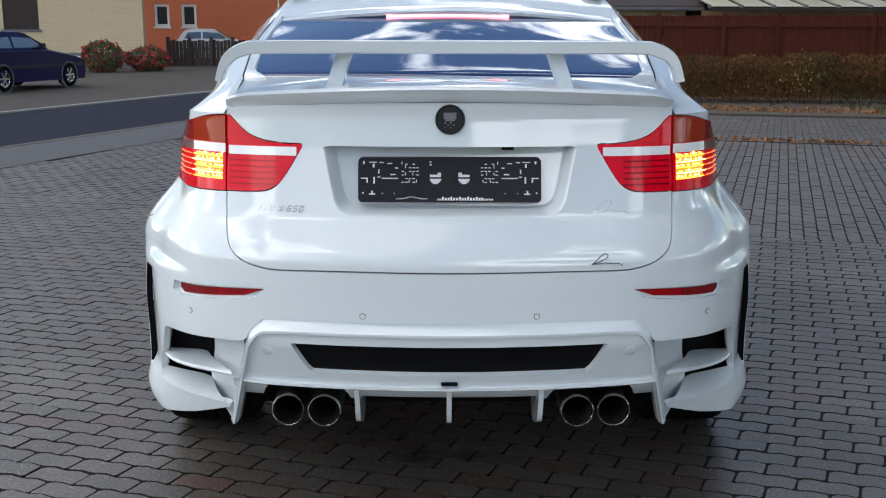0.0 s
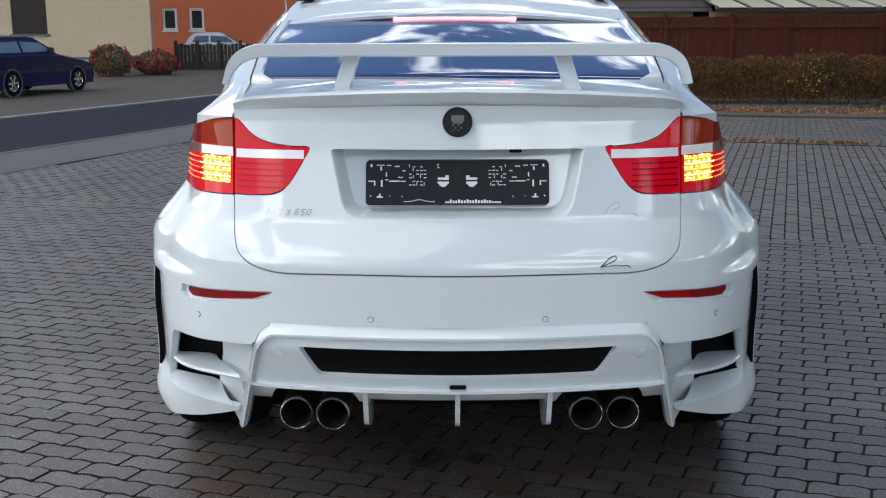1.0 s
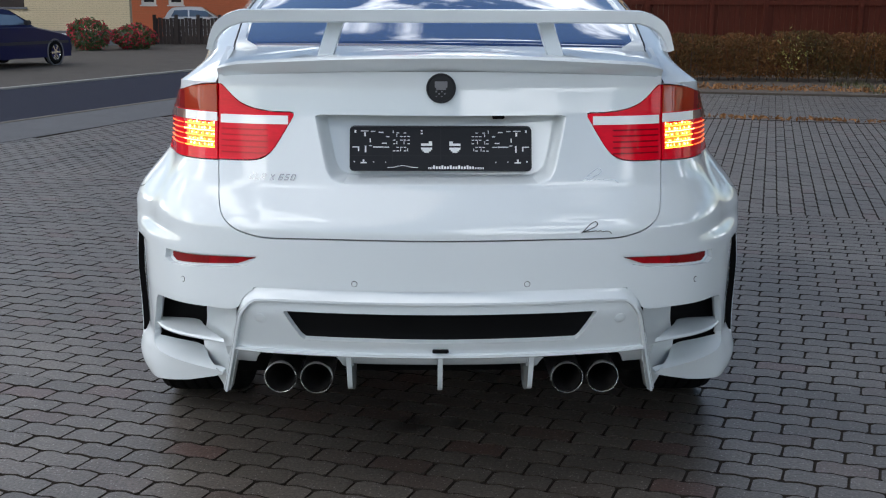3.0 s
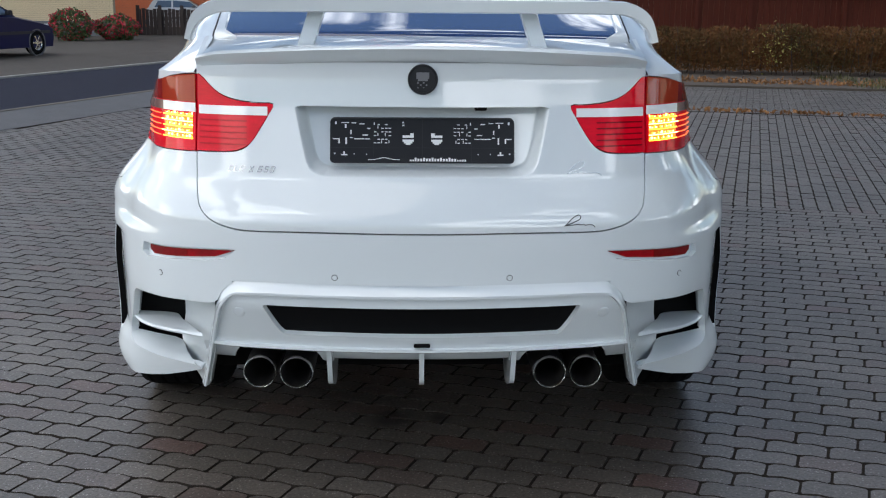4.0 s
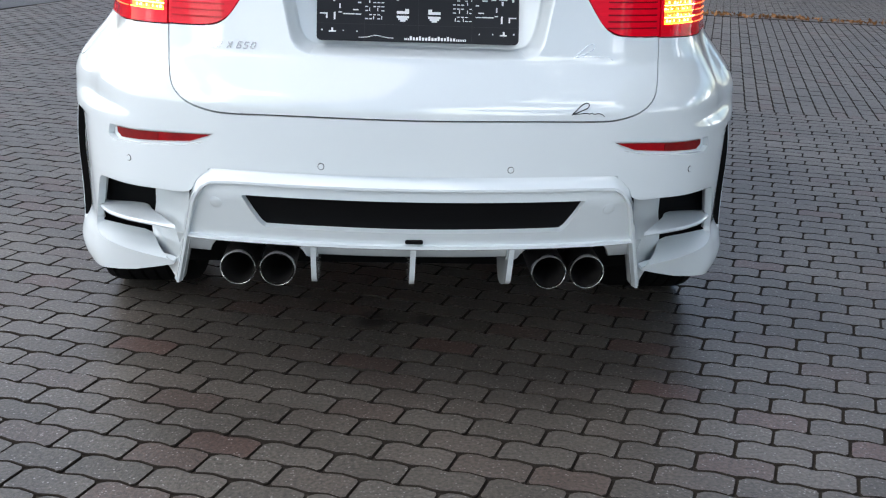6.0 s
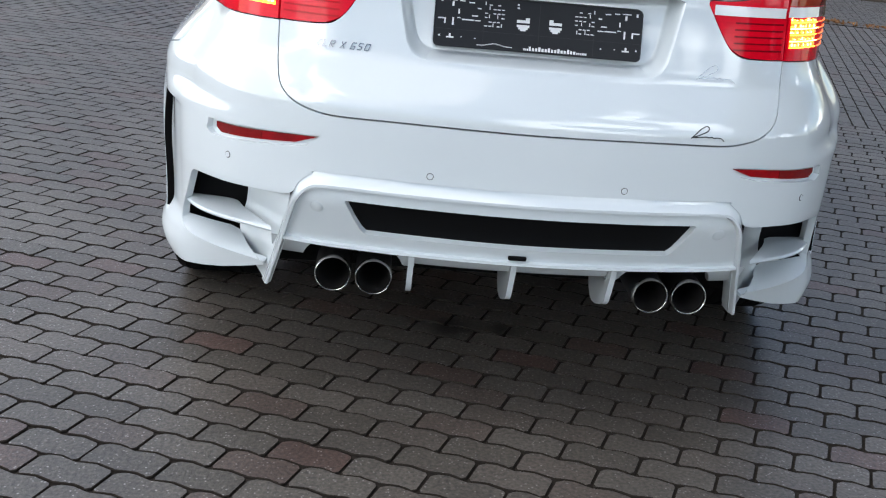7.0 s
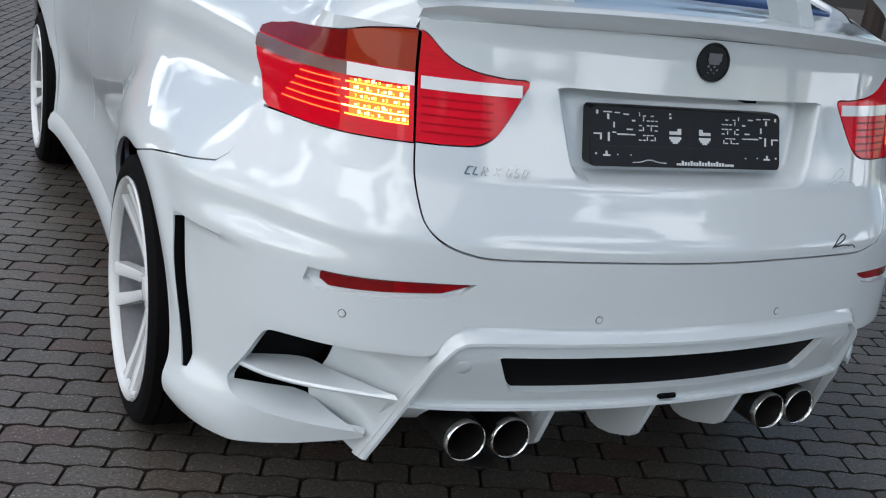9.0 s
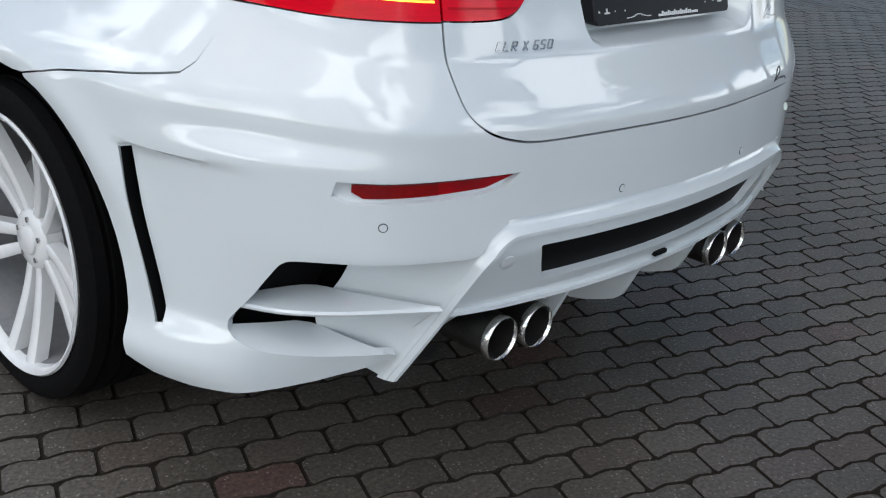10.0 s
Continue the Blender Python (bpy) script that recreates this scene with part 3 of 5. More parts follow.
uu = lambda x: u_of_x(x, 1.14)
for s in (1, -1):
    side = (lambda b: b) if s > 0 else flipped
    inner = part("tail_light_inner", side(patch(lamp_in_poly, out=.002, edge=.012)), RED, gate, "red inner tail light lens")
    part("white_stripe", side(lamp_piece(lamp_in_poly, 1.134, 1.159, .0045, uu(.440), uu(.642))), WHITE_STRIPE, inner, "white strip lens")
    for k in range(5):
        z = 1.050 + k * .0165
        part("lens_rib", side(lamp_piece(lamp_in_poly, z, z + .004, .0030, uu(.50), uu(.640), .002)), RIB_DARK if s > 0 else RIB, inner)
    outer = part("tail_light", side(patch(lamp_poly, out=.003, edge=.014)), RED, car, "red tail light lens with lit yellow lamp rows")
    part("turn_lens", side(lamp_piece(lamp_poly, 1.166, 1.26, .0052, 0, uu(.655) + 1.5)), TURN, outer, "orange-red upper lens")
    part("upper_lens", side(lamp_piece(lamp_poly, 1.166, 1.26, .0052, uu(.655) + 1.505)), RED_DARK, outer, "dark red upper lens")
    part("smoked_stripe", side(lamp_piece(lamp_poly, 1.137, 1.163, .0056, uu(.655) + 1.46)), SMOKE, outer)
    part("white_stripe", side(lamp_piece(lamp_poly, 1.137, 1.163, .0056, 0, uu(.655) + 1.45)), PALE_STRIPE, outer, "dull white strip lens")
    part("lit_lens", side(lamp_piece(lamp_poly, 1.060, 1.132, .0046, uu(.662), uu(.662) + 1.30)), GLOW, outer)
    for k in range(5):
        z, u = 1.060 + k * .0158, uu(.662)
        part("led_line", side(lamp_piece(lamp_poly, z, z + .0028, .0056, u, u + 1.40 + .1 * (k % 2), .002)), LED2 if k in (1, 3) else LED, outer)
        part("led_line", side(lamp_piece(lamp_poly, z, z + .0024, .0056, u + 1.56, u + 3.2 - .12 * k, .002)), LEDRED, outer)
        for q in range(15):
            du = .025 + .04 * ((k * 5 + q * 3) % 4) / 3
            if (k * 7 + q * 5) % 9 not in (4, 7) and k < 5:
                hi = .0030 + .0040 * ((k * 2 + q * 2) % 3) / 2
                part("led", side(lamp_piece(lamp_poly, z + .0052, z + .0052 + hi, .0056, u, u + du, .002)), LED2 if (k + q * 2) % 3 else LED, outer)
            u += du + .024 + .022 * ((q + k) % 2)

# quarter panels, doors, fenders
q_top = 1.245
low_cut = [(u, z + .004) for u, z in cut_fender]
arch_q = [p for p in side_pts(arch) if p[1] > .81]
up = [p for p in side_pts(arch_f)]
DOOR_R, DOOR_M, SILL_Z = 1.62, 2.62, .36
quarter_poly = low_cut + arch_q + up + side_pts([(DOOR_R - .24, .30), (DOOR_R - .10, .45), (DOOR_R - .02, .75), (DOOR_R, 1.0), (DOOR_R - .06, q_top)]) + u_in([(.66, q_top + .002)][:0])
u_l, u_d = u_of_x(.66, 1.245), u_of_y(DOOR_R - .06, q_top)
quarter_poly += [(u_d - (u_d - u_l) * k / 14, 1.25) for k in range(1, 15)]
quarter_poly += [(u, z + .003) for u, z in u_in(lamp_top)] + [(u + .03, z + .002) for u, z in lamp_side]
both("rear_fender", lambda: patch(quarter_poly, edge=.012, du=.1, dz=.02), PAINT, car)
door_r = side_pts([(DOOR_R - .22, SILL_Z - .02), (DOOR_R - .085, .45), (DOOR_R - .012, .75), (DOOR_R + .008, 1.0), (DOOR_R - .052, q_top), (DOOR_M, q_top), (DOOR_M, SILL_Z - .02)])
door_f = side_pts([(DOOR_M + .008, SILL_Z - .02), (DOOR_M + .008, q_top), (3.50, q_top - .03), (3.40, SILL_Z - .02)])
fw = [(AXLE_F + .43 * math.cos(a), HUB_Z + .01 + .43 * math.sin(a)) for a in np.linspace(radians(205), radians(-25), 30)]
fender = side_pts([(3.41, SILL_Z - .02), (3.51, q_top - .03), (4.2, 1.13), (4.6, 1.02), (4.62, .30)]) + side_pts([p for p in fw[::-1] if p[1] > .2])
both("rear_door", lambda: patch(door_r, edge=.012, du=.12, dz=.03), PAINT, car)
both("front_door", lambda: patch(door_f, edge=.012, du=.12, dz=.03), PAINT, car)
both("front_fender", lambda: patch(fender, edge=.012, du=.12, dz=.03), PAINT, car)
nose = [(u_of_y(4.63, .6), .28), (17, .28), (17, 1.0), (u_of_y(4.63, .6), 1.02)]
part("front_bumper", full(nose, edge=.012, du=.12, dz=.03), PAINT, car)


def sill():
    rows = []
    for y in np.linspace(1.36, 3.46, 24):
        x = body(u_of_y(y, .34), .34).x
        rows.append([Vector((x - .02, y, .37)), Vector((x + .006, y, .345)), Vector((x + .022, y, .30)), Vector((x + .018, y, .265)), Vector((x - .05, y, .24)), Vector((x - .2, y, .24))])
    return outward(loft(rows), (0, 2.4, .4))


both("side_sill", sill, PAINT, car)


def handle(y):
    p = body(u_of_y(y, 1.135), 1.135)
    bm = boxes(((p.x - .004, y - .11, 1.122), (p.x + .026, y + .11, 1.150)), bevel=.008)
    return bm


both("door_handle", lambda: handle(1.80), PAINT, car)
both("door_handle", lambda: handle(2.85), PAINT, car)

# cabin: pillars, glass, roof
ROOF_E = [(.635, .17, 1.292), (.625, .33, 1.352), (.652, .70, 1.432), (.652, 1.10, 1.512), (.645, 1.45, 1.600), (.635, 2.0, 1.655), (.625, 2.6, 1.665), (.62, 3.0, 1.63), (.66, 3.5, 1.42), (.70, 3.95, 1.22)]
roof_e = [Vector(p) for p in curve_pts(ROOF_E, 46)]
us_belt = []
for p in roof_e:
    us_belt.append(body(u_l, 1.249) if p.y < .2 else body(max(u_l, u_of_y(max(p.y, .30), 1.249)) if p.y > .30 else u_l + (p.y - .17) / .13 * (u_of_y(.30, 1.249) - u_l), 1.249))


def pillar():
    rows = []
    for k in range(9):
        s = k / 8
        bow = .032 * math.sin(math.pi * s)
        rows.append([a * (1 - s) + b * s + Vector((bow * step(.2, .7, b.y), 0, bow * .9 * step(.2, .7, b.y))) for a, b in zip(us_belt, roof_e)])
    return outward(loft(rows), (0, 2.2, 1.1))


both("roof_pillar", pillar, PAINT, car)
win = [i for i, p in enumerate(roof_e) if 1.35 < p.y < 3.3]


def side_window():
    rows = []
    for k in range(7):
        s = .12 + .76 * k / 6
        bow = .032 * math.sin(math.pi * s) + .004
        rows.append([us_belt[i] * (1 - s) + roof_e[i] * s + Vector((bow, 0, bow * .6)) for i in win])
    return rim(outward(loft(rows), (0, 2.2, 1.1)), .006)


both("side_window", side_window, GLASS, car)


def crown(a, b, n, h):
    return [a * (1 - s) + b * s + Vector((0, -h * .6 * 0, h * (1 - (2 * s - 1) ** 2))) for s in np.linspace(0, 1, n)]


HATCH = [q for q in curve_pts(ROOF_E, 180) if .275 <= q[1] <= 1.17]


def inset(y):
    """How far the rear glass stays inside the hatch edge; its lower corners are round."""
    return .020 + .045 * max(0.0, 1 - max(0.0, y - .315) / .06) ** 2.2


def sunk(y):
    """The lower end of the rear glass dips under the tail lip."""
    return .020 * (1 - step(.28, .35, y))


rows = []
for p in [q for q in HATCH if q[1] >= .29]:
    q = Vector((p[0] - inset(p[1]), p[1], p[2] - sunk(p[1])))
    rows.append(crown(Vector((-q.x, q.y, q.z)), q, 33, .006 + .034 * step(.3, 1.15, q.y)))
part("rear_window", outward(loft(rows), (0, 1, .8)), GLASS, car, "dark tinted rear window, coloured with the sky's blue reflection")


def hatch_frame():
    rows = []
    for p in HATCH:
        x, y, z = p[0], p[1], p[2] - sunk(p[1])
        w = inset(y) + .012 if y >= .30 else .06
        zz = .006 if y >= .30 else 0
        rows.append([Vector((x + .004, y, z - .004)), Vector((x, y - .002, z + .005)), Vector((x - w * .5, y - .002, z + .007 + .3 * w * (y > .30) * .2)), Vector((x - w + .006, y - .002, z + .007 + zz * .3)), Vector((x - w, y, z - .006))])
    return outward(loft(rows), (0, .8, 1.0))


both("hatch_frame", hatch_frame, PAINT, car)


def hatch_seam():
    rows = []
    for x, y, z in HATCH:
        z -= sunk(y)
        rows.append([Vector((x + .007, y - .003, z - .004)), Vector((x + .0055, y - .005, z + .003)), Vector((x + .0015, y - .005, z + .0065)), Vector((x, y + .004, z - .006))])
    return outward(loft(rows, closed=True), (0, .8, 1.0))


both("hatch_seam", hatch_seam, SEAL, car, "dark seal along the hatch edge")
rows = []
for p in [q for q in roof_e if 1.12 <= q.y <= 3.05]:
    rows.append(crown(Vector((-p.x, p.y, p.z)), p, 25, .040 + .006 * step(1.2, 2.2, p.y)))
part("roof", outward(loft(rows), (0, 1.8, .8)), PAINT, car)
rows = []
for p in [q for q in roof_e if 3.02 <= q.y]:
    rows.append(crown(Vector((-p.x, p.y, p.z)), p, 25, .05))
part("windscreen", outward(loft(rows), (0, 1.8, .8)), GLASS, car)
rows = []
for y in np.linspace(3.9, 4.78, 10):
    z = 1.20 - .18 * ((y - 3.9) / .88) ** 2
    xw = .80 - .25 * ((y - 3.9) / .88) ** 3
    rows.append([Vector((x, y, z + .03 * (1 - (x / xw) ** 2))) for x in np.linspace(-xw, xw, 15)])
part("bonnet", outward(loft(rows), (0, 4, .5)), PAINT, car)

rows = []
for x in np.linspace(-.86, .86, 25):
    y = 4.80 - .24 * abs(x / .86) ** 3
    rows.append([Vector((x, y - .10, .26)), Vector((x, y, .32)), Vector((x, y + .03, .60)), Vector((x, y + .01, .86)), Vector((x, y - .10, 1.02)), Vector((x, y - .22, 1.08))])
part("front_panel", outward(loft(rows), (0, 3, .6)), PAINT, car)

# roof spoiler lip, third brake lamp, rails, aerial
rows = []
for x in np.linspace(-.62, .62, 31):
    y0, z0 = 1.02 + .10 * (x / .62) ** 2, 1.534 - .036 * (x / .62) ** 2
    rows.append([Vector((x, y0 + .12, z0 + .045)), Vector((x, y0 + .03, z0 + .030)), Vector((x, y0, z0 + .020)), Vector((x, y0 + .005, z0 + .010)), Vector((x, y0 + .06, z0 - .004)), Vector((x, y0 + .10, z0 - .03))])
part("roof_spoiler", outward(loft(rows), (0, 1.6, 1.2)), PAINT, car)
part("brake_light", boxes(((-.225, 1.033, 1.529), (.225, 1.055, 1.542)), bevel=.003), BRAKE, car, "lit red third brake light")


def rail():
    bm = bmesh.new()
    rows = []
    for y in np.linspace(1.42, 3.0, 30):
        q = min(roof_e, key=lambda p: abs(p.y - y))
        e = min(1.0, (y - 1.42) / .18, (3.0 - y) / .18)
        h = .010 + .042 * math.sqrt(max(e, 0))
        rows.append([Vector((q.x - .075 + dx, y, q.z + .012 + h * k)) for dx, k in ((0, 0), (.004, .9), (.02, 1.0), (.05, .75), (.055, 0))])
    return loft(rows, closed=True, bm=bm, caps=True)


both("roof_rail", rail, BLACK, car, "gloss black roof rail")
rows = []
for s in np.linspace(0, 1, 10):
    w, h = .035 * math.sin(math.pi * min(1, .15 + s)) * (1 - .5 * s), .062 * (1 - s) ** .8
    z = 1.688
    rows.append([Vector((-w, 1.62 + .15 * s, z)), Vector((-w * .35, 1.62 + .15 * s, z + h * .55)), Vector((0, 1.60 + .15 * s, z + h)), Vector((w * .35, 1.62 + .15 * s, z + h * .55)), Vector((w, 1.62 + .15 * s, z))])
part("aerial", outward(loft(rows), (0, 1.7, 1.6)), PAINT, car, "white shark fin aerial")

# tail lip and wing
rows = []
for x in np.linspace(-.652, .652, 45):
    a = abs(x)
    y, z = .030 + .22 * a * a + .20 * a ** 4, 1.292 - .025 * (a / .62) ** 2
    e = 1 - .25 * step(.60, .65, a)
    rows.append([Vector((x, y + .060, z - .006)), Vector((x, y + .026, z - .002)), Vector((x, y + .015, z + .004)), Vector((x, y - .004, z + .034 * e)), Vector((x, y + .004, z + .041 * e)), Vector((x, y + .02, z + .043 * e)),
                 Vector((x, .20 + .10 * a, 1.336 - .03 * a * a)), Vector((x, .335, 1.352 - .012 * a * a)), Vector((x, .345, 1.33))])
part("tail_lip", outward(loft(rows), (0, .4, 1.1)), PAINT, car)
path = dense([(0, 1.440), (.30, 1.440), (.53, 1.439), (.582, 1.434), (.624, 1.414), (.648, 1.382), (.660, 1.345)], 40)
path = [(-x, z) for x, z in path[:0:-1]] + path
rows = []
for i, (x, z) in enumerate(path):
    a, b = path[max(i - 1, 0)], path[min(i + 1, len(path) - 1)]
    t = Vector((b[0] - a[0], 0, b[1] - a[1])).normalized()
    n = Vector((-t.z, 0, t.x))
    c = Vector((x, 0, z))
    thin = 1 - .5 * step(1.432, 1.36, z)
    chord = 1 - .35 * step(1.438, 1.35, z)
    rows.append([c + Vector((0, .10 + (y - .10) * chord, 0)) + n * h * thin for y, h in ((.100, .018), (.104, -.014), (.115, -.018), (.17, -.014), (.26, -.004), (.285, .001), (.26, .010), (.18, .018), (.115, .021))])
wing = part("wing_blade", outward(loft(rows, closed=True, caps=True), (0, .2, 1.43)), PAINT, car, "white rear wing blade with turned-down ends")


def strut():
    rows = []
    for k in range(6):
        s = k / 5
        x, y, z = .338 - .034 * s, .15 + .03 * s, 1.322 + .108 * s
        rows.append([Vector((x + dx, y + dy, z)) for dx, dy in ((-.022, 0), (.022, 0), (.026, .02), (.018, .11), (-.018, .11), (-.026, .02))])
    return outward(loft(rows, closed=True), (.32, .2, 1.38))


both("wing_strut", strut, PAINT, wing)


# wheels
def tyre_bm():
    prof = [(.300, -.145), (.322, -.158), (.352, -.156), (.368, -.146), (.376, -.12)]
    for k in range(5):
        c = -.09 + k * .045
        prof += [(.3775, c - .018), (.3775, c + .016), (.371, c + .018), (.371, c + .0225)]
    prof += [(.376, .12), (.368, .146), (.352, .156), (.326, .160), (.304, .150)]
    return lathe(bmesh.new(), prof, None, 72)


def rim_bm():
    bm = lathe(bmesh.new(), [(.306, .150), (.311, .158), (.307, .163), (.299, .160), (.291, .150), (.288, .135), (.296, .128)], None, 72)
    return bm


def spoke_bm(a, off):
    bm = bmesh.new()
    rows = []
    for k in range(8):
        s = k / 7
        r = .055 + .236 * s
        c = off * (.72 + 1.15 * s)
        w = .0145 + .007 * s
        h = .100 + .050 * s ** 1.5
        rows.append([Vector((r, c + dx, h + dz)) for dx, dz in ((-w, -.035), (-w * .9, -.003), (-w * .6, 0), (w * .6, 0), (w * .9, -.003), (w, -.035))])
    loft(rows, closed=True, bm=bm, caps=True)
    bmesh.ops.transform(bm, matrix=Matrix.Rotation(a, 4, "Z"), verts=bm.verts)
    return bm


def hub_bm():
    return lathe(bmesh.new(), [(.075, .06), (.072, .098), (.062, .106), (.036, .108), (.034, .113), (.028, .116), (.001, .117)], None, 40)


def build_wheel(m):
    ob = part("wheel", tyre_bm(), RUBBER, car, "white alloy wheel with low profile tyre")
    ob.matrix_local = m
    r = part("rim", rim_bm(), RIM, ob, "white painted rim")
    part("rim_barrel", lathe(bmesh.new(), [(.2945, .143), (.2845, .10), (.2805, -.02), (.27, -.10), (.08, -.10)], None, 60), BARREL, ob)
    part("hub", hub_bm(), RIM, ob)
    part("brake_disc", lathe(bmesh.new(), [(.09, .03), (.19, .035), (.195, .03), (.195, .01), (.09, .01)], None, 48), CHROME, ob)
    for k in range(5):
        for off in (-.026, .026):
            part("spoke", spoke_bm(radians(72 * k + 36), off), RIM, ob)
    for k in range(5):
        b = lathe(bmesh.new(), [(.007, .095), (.007, .1105), (.001, .111)], Matrix.Rotation(radians(72 * k + 72), 4, "Z") @ Matrix.Translation((.05, 0, 0)), 10)
        part("wheel_bolt", b, CHROME, ob)
    return ob


for s in (1, -1):
    for x, y in ((.882, AXLE_R + .08), (.875, AXLE_F)):
        build_wheel(Matrix.Translation((s * x, y, HUB_Z)) @ Euler((0, radians(90 * s), 0)).to_matrix().to_4x4())


def liner(y):
    bm = lathe(bmesh.new(), [(.001, -.16), (.44, -.16), (.44, .125)], Matrix.Translation((.88, y, HUB_Z + .01)) @ Euler((0, radians(90), 0)).to_matrix().to_4x4(), 40)
    bmesh.ops.bisect_plane(bm, geom=bm.verts[:] + bm.edges[:] + bm.faces[:], plane_co=(0, 0, .26), plane_no=(0, 0, -1), clear_outer=True)
    return bm


both("wheel_liner", lambda: liner(AXLE_R), DARK, car)
both("wheel_liner", lambda: liner(AXLE_F), DARK, car)


# number plate holder, badge, lettering
def on_plate(x, z, d=0.0):
    """Plate coordinates: x across, z up from its lower edge."""
    return Vector((x, .079 + .30 * z - d * .957, 1.003 + z * .957 + d * .29 * 0))


def plate_bar(bm, x0, z0, x1, z1, d0=0.0, d1=.0012):
    p = [on_plate(x, z, d) for d in (d0, d1) for x, z in ((x0, z0), (x1, z0), (x1, z1), (x0, z1))]
    v = [bm.verts.new(q) for q in p]
    for f in ((4, 5, 6, 7), (0, 4, 7, 3), (1, 2, 6, 5), (0, 1, 5, 4), (3, 7, 6, 2)):
        bm.faces.new([v[i] for i in f])


bm = bmesh.new()
corner = [(.264 - .012 + .012 * math.cos(a), .012 + .012 * math.sin(a)) for a in np.linspace(-math.pi / 2, 0, 5)]
corner += [(x, .130 - z) for x, z in corner[::-1]]
loop2 = corner + [(-x, z) for x, z in corner[::-1]]
front = [bm.verts.new(on_plate(x * .99, z * .98 + .001, .018)) for x, z in loop2]
mid = [bm.verts.new(on_plate(x, z, .014)) for x, z in loop2]
back = [bm.verts.new(on_plate(x, z, -.02)) for x, z in loop2]
bm.faces.new(front)
for a, b in ((front, mid), (mid, back)):
    for i in range(len(a)):
        j = (i + 1) % len(a)
        bm.faces.new((a[i], b[i], b[j], a[j]))
bmesh.ops.recalc_face_normals(bm, faces=bm.faces)
plate = part("number_plate_holder", bm, PLATE, car, "empty black plastic number plate holder")


def mark(x0, z0, x1, z1):
    b = bmesh.new()
    plate_bar(b, x0, z0, x1, z1, .0175, .0192)
    part("moulding_mark", b, SILVER, plate)


# moulded marks of the empty holder: mirrored clip slots, two tabs and a lower line
MARKS = [(-.250, .112, -.245, .120), (-.232, .116, -.210, .1185), (-.222, .102, -.217, .113), (-.203, .115, -.190, .1175), (-.180, .112, -.166, .115), (-.256, .069, -.236, .072), (-.240, .058, -.236, .070),
         (-.220, .055, -.2155, .074), (-.206, .084, -.2025, .096), (-.208, .073, -.199, .0755), (-.196, .069, -.166, .072), (-.164, .069, -.149, .0715), (-.171, .080, -.156, .083), (-.252, .026, -.248, .030),
         (-.232, .023, -.214, .0265), (-.226, .026, -.221, .034), (-.158, .099, -.149, .102), (-.196, .026, -.193, .028), (-.161, .025, -.158, .0275)]
g = random.Random(3)
for k in range(6):
    for q in range(5):
        if g.random() < .72:
            x, z = -.139 + q * .0105, .058 + k * .0105
            w, h = (.0022, .0085) if g.random() < .5 else (.0075, .0024)
            MARKS.append((x, z, x + w, z + h))
for x0, z0, x1, z1 in MARKS:
    mark(x0, z0, x1, z1)
    mark(-x1, z0, -x0, z1)
for s in (-1, 1):
    c0 = -.041 * s
    mark(min(c0 - .016, c0 + .016), .074, max(c0 - .016, c0 + .016), .081)
    mark(min(c0 + .016 * s, c0 + .006 * s), .081, max(c0 + .016 * s, c0 + .006 * s), .087)
    mark(c0 - .016, .063, c0 + .016, .069)
    mark(c0 - .012, .058, c0 + .012, .063)
    mark(c0 - .007, .054, c0 + .007, .058)
mark(-.058, .108, -.052, .112)
mark(-.058, .116, -.053, .120)
# the lower line of writing as bars
x = -.036
for k in range(24):
    w = .0042 if k < 3 or k > 17 else .0078
    h = .005 if k < 3 or k > 17 else .0075 + .003 * ((k * 5) % 3 == 0)
    mark(x, .0065, x + w * .72, .0065 + h)
    x += w + .0003
for k in range(12):
    mark(-.155 + k * .0075, .010 + .006 * math.exp(-((k - 5.5) / 2.5) ** 2), -.155 + k * .0075 + .0076, .0115 + .006 * math.exp(-((k - 5.5) / 2.5) ** 2))
for s in (-1, 0, 1):
    b = bmesh.new()
    plate_bar(b, s * .14 - .0006, .002, s * .14 + .0006, .128, .0172, .0182)
    part("moulding_line", b, SEAL, plate)
b = bmesh.new()
plate_bar(b, -.262, .0445, .262, .0455, .0172, .0182)
part("moulding_line", b, SEAL, plate)


# round badge
def badge_at(r0, prof):
    p = tail_pt(0, 1.241)
    return lathe(bmesh.new(), prof, Matrix.Translation(p) @ Euler((radians(84), 0, 0)).to_matrix().to_4x4(), 44)


badge = part("badge", badge_at(0, [(.001, .006), (.036, .006), (.0375, .009), (.041, .009), (.0425, .006), (.0425, -.01)]), PLATE, gate, "round black badge with a grey emblem")
p0 = tail_pt(0, 1.241)
b = bmesh.new()
for (x0, z0, x1, z1) in [(-.018, .002, .018, .020), (-.014, -.004, .014, .002)] + [(-.016 + (k % 4) * .008, -.011 - (k // 4) * .007 + 0.0, -.011 + (k % 4) * .008, -.006 - (k // 4) * .007) for k in range(12) if k % 2 == (k // 4) % 2]:
    box(b, (x0, p0.y - .0085, 1.241 + z0), (x1, p0.y - .0062, 1.241 + z1), .0008)
part("emblem", b, mat("grey_emblem", (.16, .16, .17), .5), badge)


